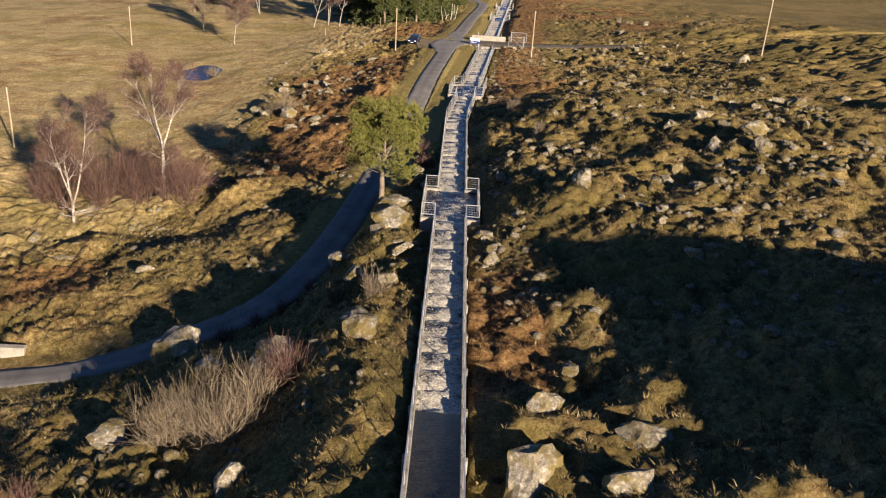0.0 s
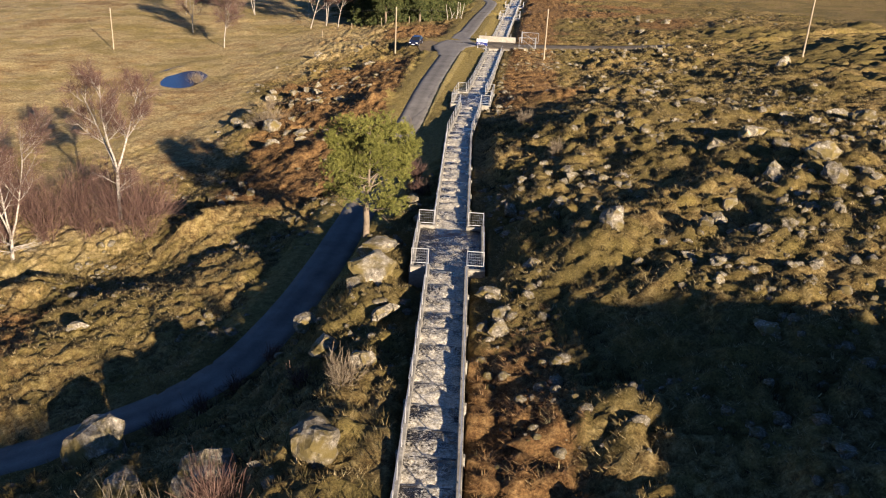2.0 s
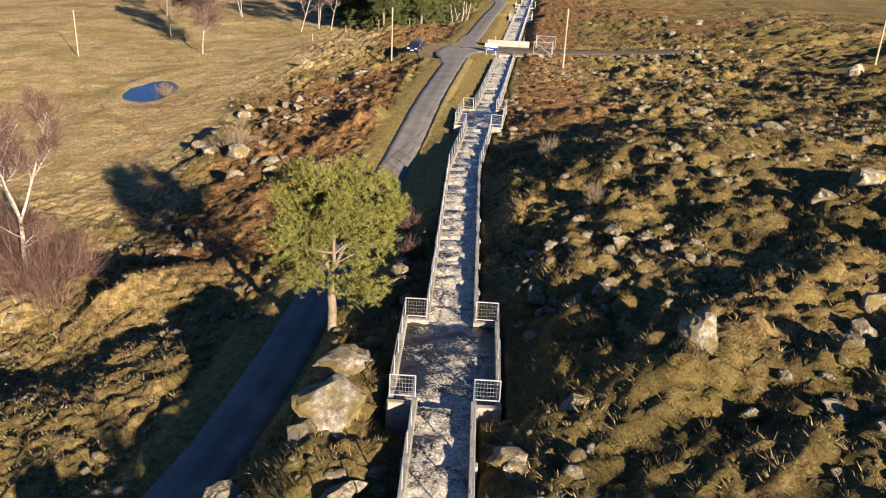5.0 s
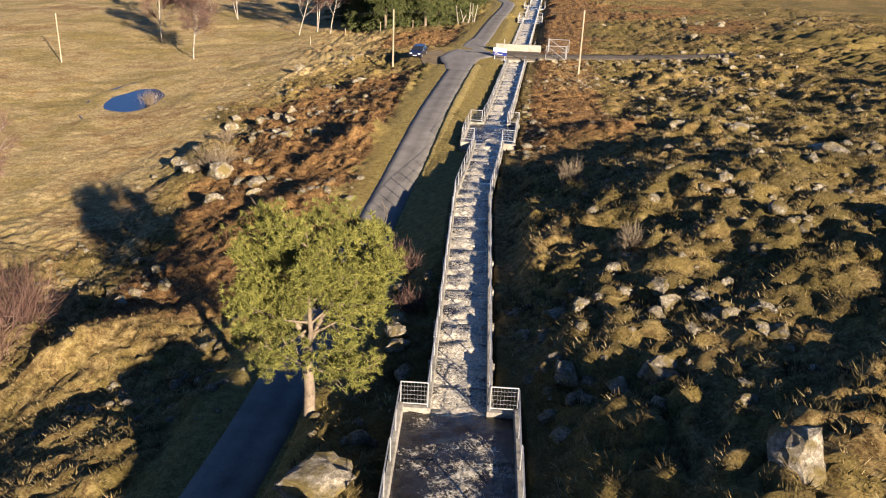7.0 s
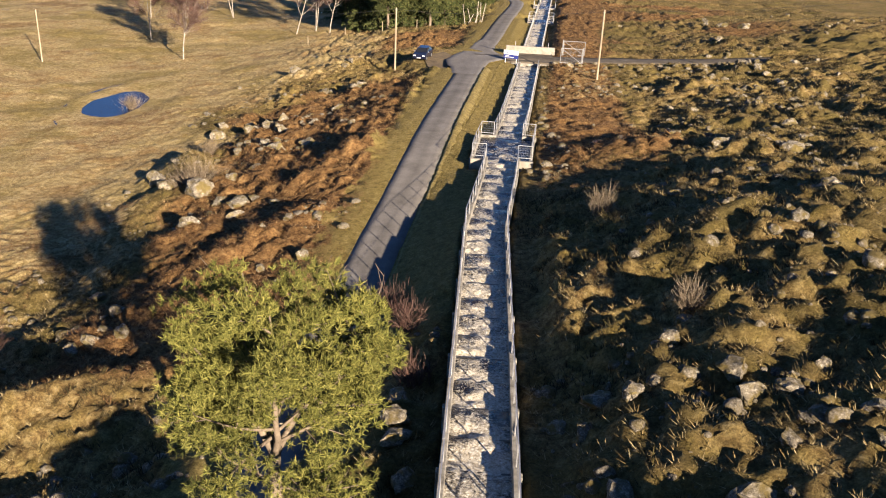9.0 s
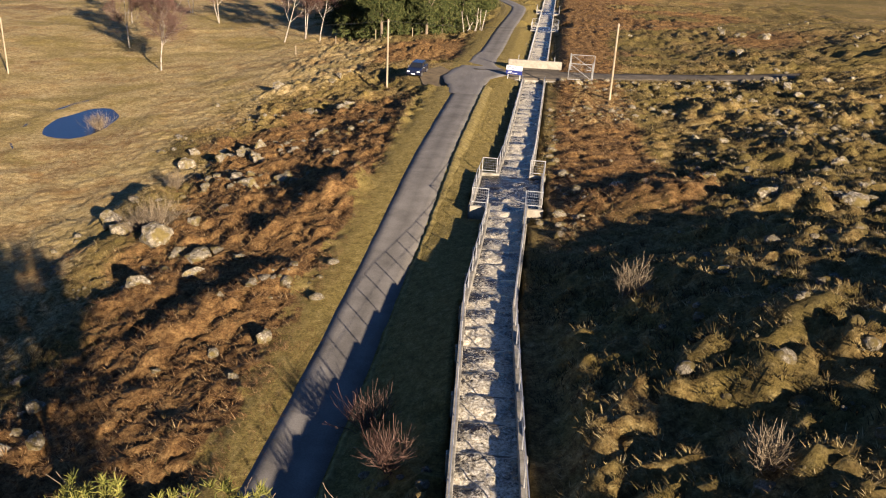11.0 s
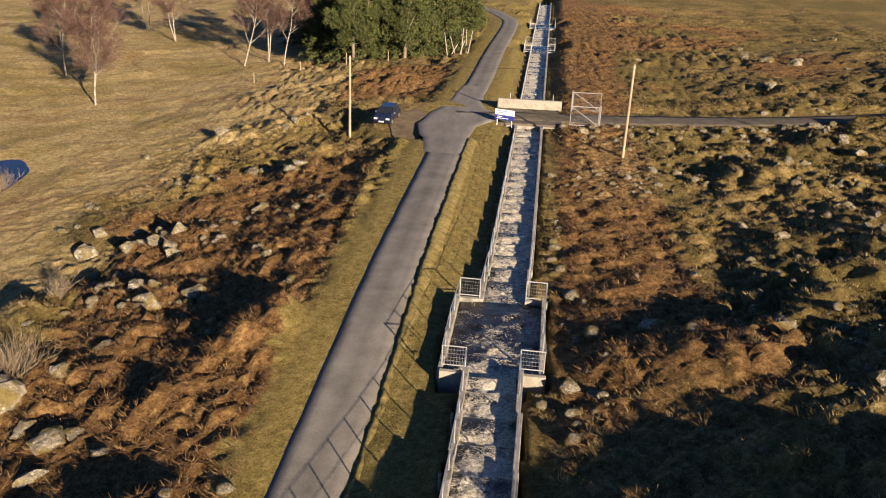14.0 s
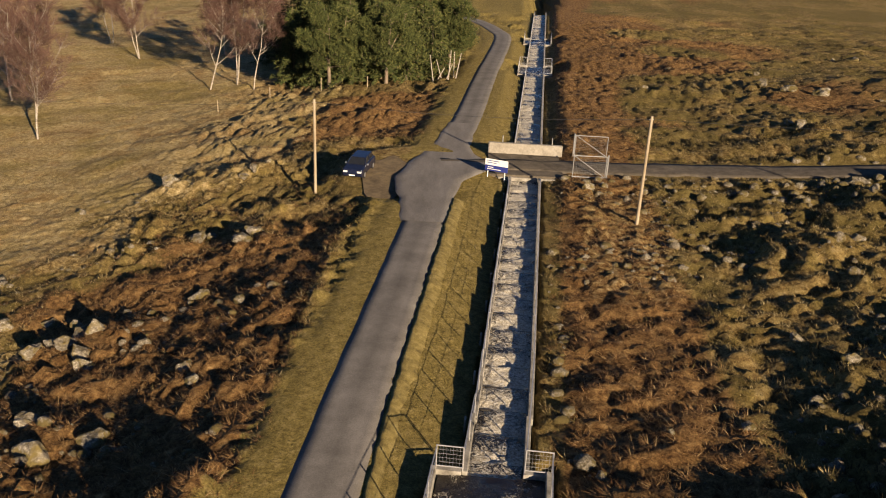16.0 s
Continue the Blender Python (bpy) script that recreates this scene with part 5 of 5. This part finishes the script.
def pond():
    px, py, rx, ry, pz = POND
    bm = bmesh.new()
    ring = [bm.verts.new((px + rx * 1.5 * math.cos(a), py + ry * 1.5 * math.sin(a), pz)) for a in np.linspace(0, 2 * math.pi, 48, endpoint=False)]
    bm.faces.new(ring)
    tagged(part("pond_water", bm, M_POND), "small still pond reflecting blue sky", "water", kind="structure")


# navy base colour stands in for a reflection of the deeper sky
M_POND = simple("pond_water", [(0.3, (0.006, 0.009, 0.022)), (0.7, (0.012, 0.016, 0.035))], 1.5, 0.22, 0, 0.25, 0.03, 0.4)
pond()


def dead_trunks():
    rng = random.Random(9)
    for k in range(7):
        x, y = -4.6 + 0.5 * k + rng.uniform(-0.25, 0.25), 213.8 + rng.uniform(-0.8, 0.8)
        z = ground_z(x, y)
        bm = bmesh.new()
        a = rng.uniform(-0.9, 1.3)
        rod(bm, (0, 0, -0.2), (a, 0.3, rng.uniform(1.6, 3.8)), 0.08, 0.05, 7)
        ob = part("leaning_log", bm, M_BIRCH)
        ob.location = (x, y, z)
        tagged(ob, "pale bare log leaning at the wood's edge", "log", "leaning logs")


dead_trunks()


def mud_patch():
    bm = bmesh.new()
    ring = []
    for k in range(36):
        a = 2 * math.pi * k / 36
        w = 1 + 0.25 * noise.noise((math.cos(a) * 1.5, math.sin(a) * 1.5, 3))
        ring.append(bm.verts.new((-6.5 + 1.9 * w * math.cos(a), 168.6 + 5.4 * w * math.sin(a), -12.50)))
    top = bm.faces.new(ring)
    low = bmesh.ops.extrude_face_region(bm, geom=[top])
    bmesh.ops.translate(bm, vec=(0, 0, -0.3), verts=[v for v in low["geom"] if isinstance(v, bmesh.types.BMVert)])
    bmesh.ops.recalc_face_normals(bm, faces=bm.faces)
    tagged(part("lay_by", bm, M_MUD), "muddy worn lay-by at the road junction", "lay-by", kind="structure")


mud_patch()


def fence_post(x, y, height):
    bm = bmesh.new()
    box(bm, 0, 0, height / 2 - 0.15, 0.1, 0.1, height + 0.3, 0.3, 0.015)
    ob = part("fence_post", bm, M_POLE)
    ob.location = (x, y, ground_z(x, y))
    tagged(ob, "lone weathered wooden fence post in the grass", "fence post", "fence posts by the wood")


for fx, fy, fh in ((-19.2, 213.0, 1.9), (-25.5, 211.0, 1.5), (-13.0, 211.5, 1.4), (-31.5, 208.0, 1.5)):
    fence_post(fx, fy, fh)
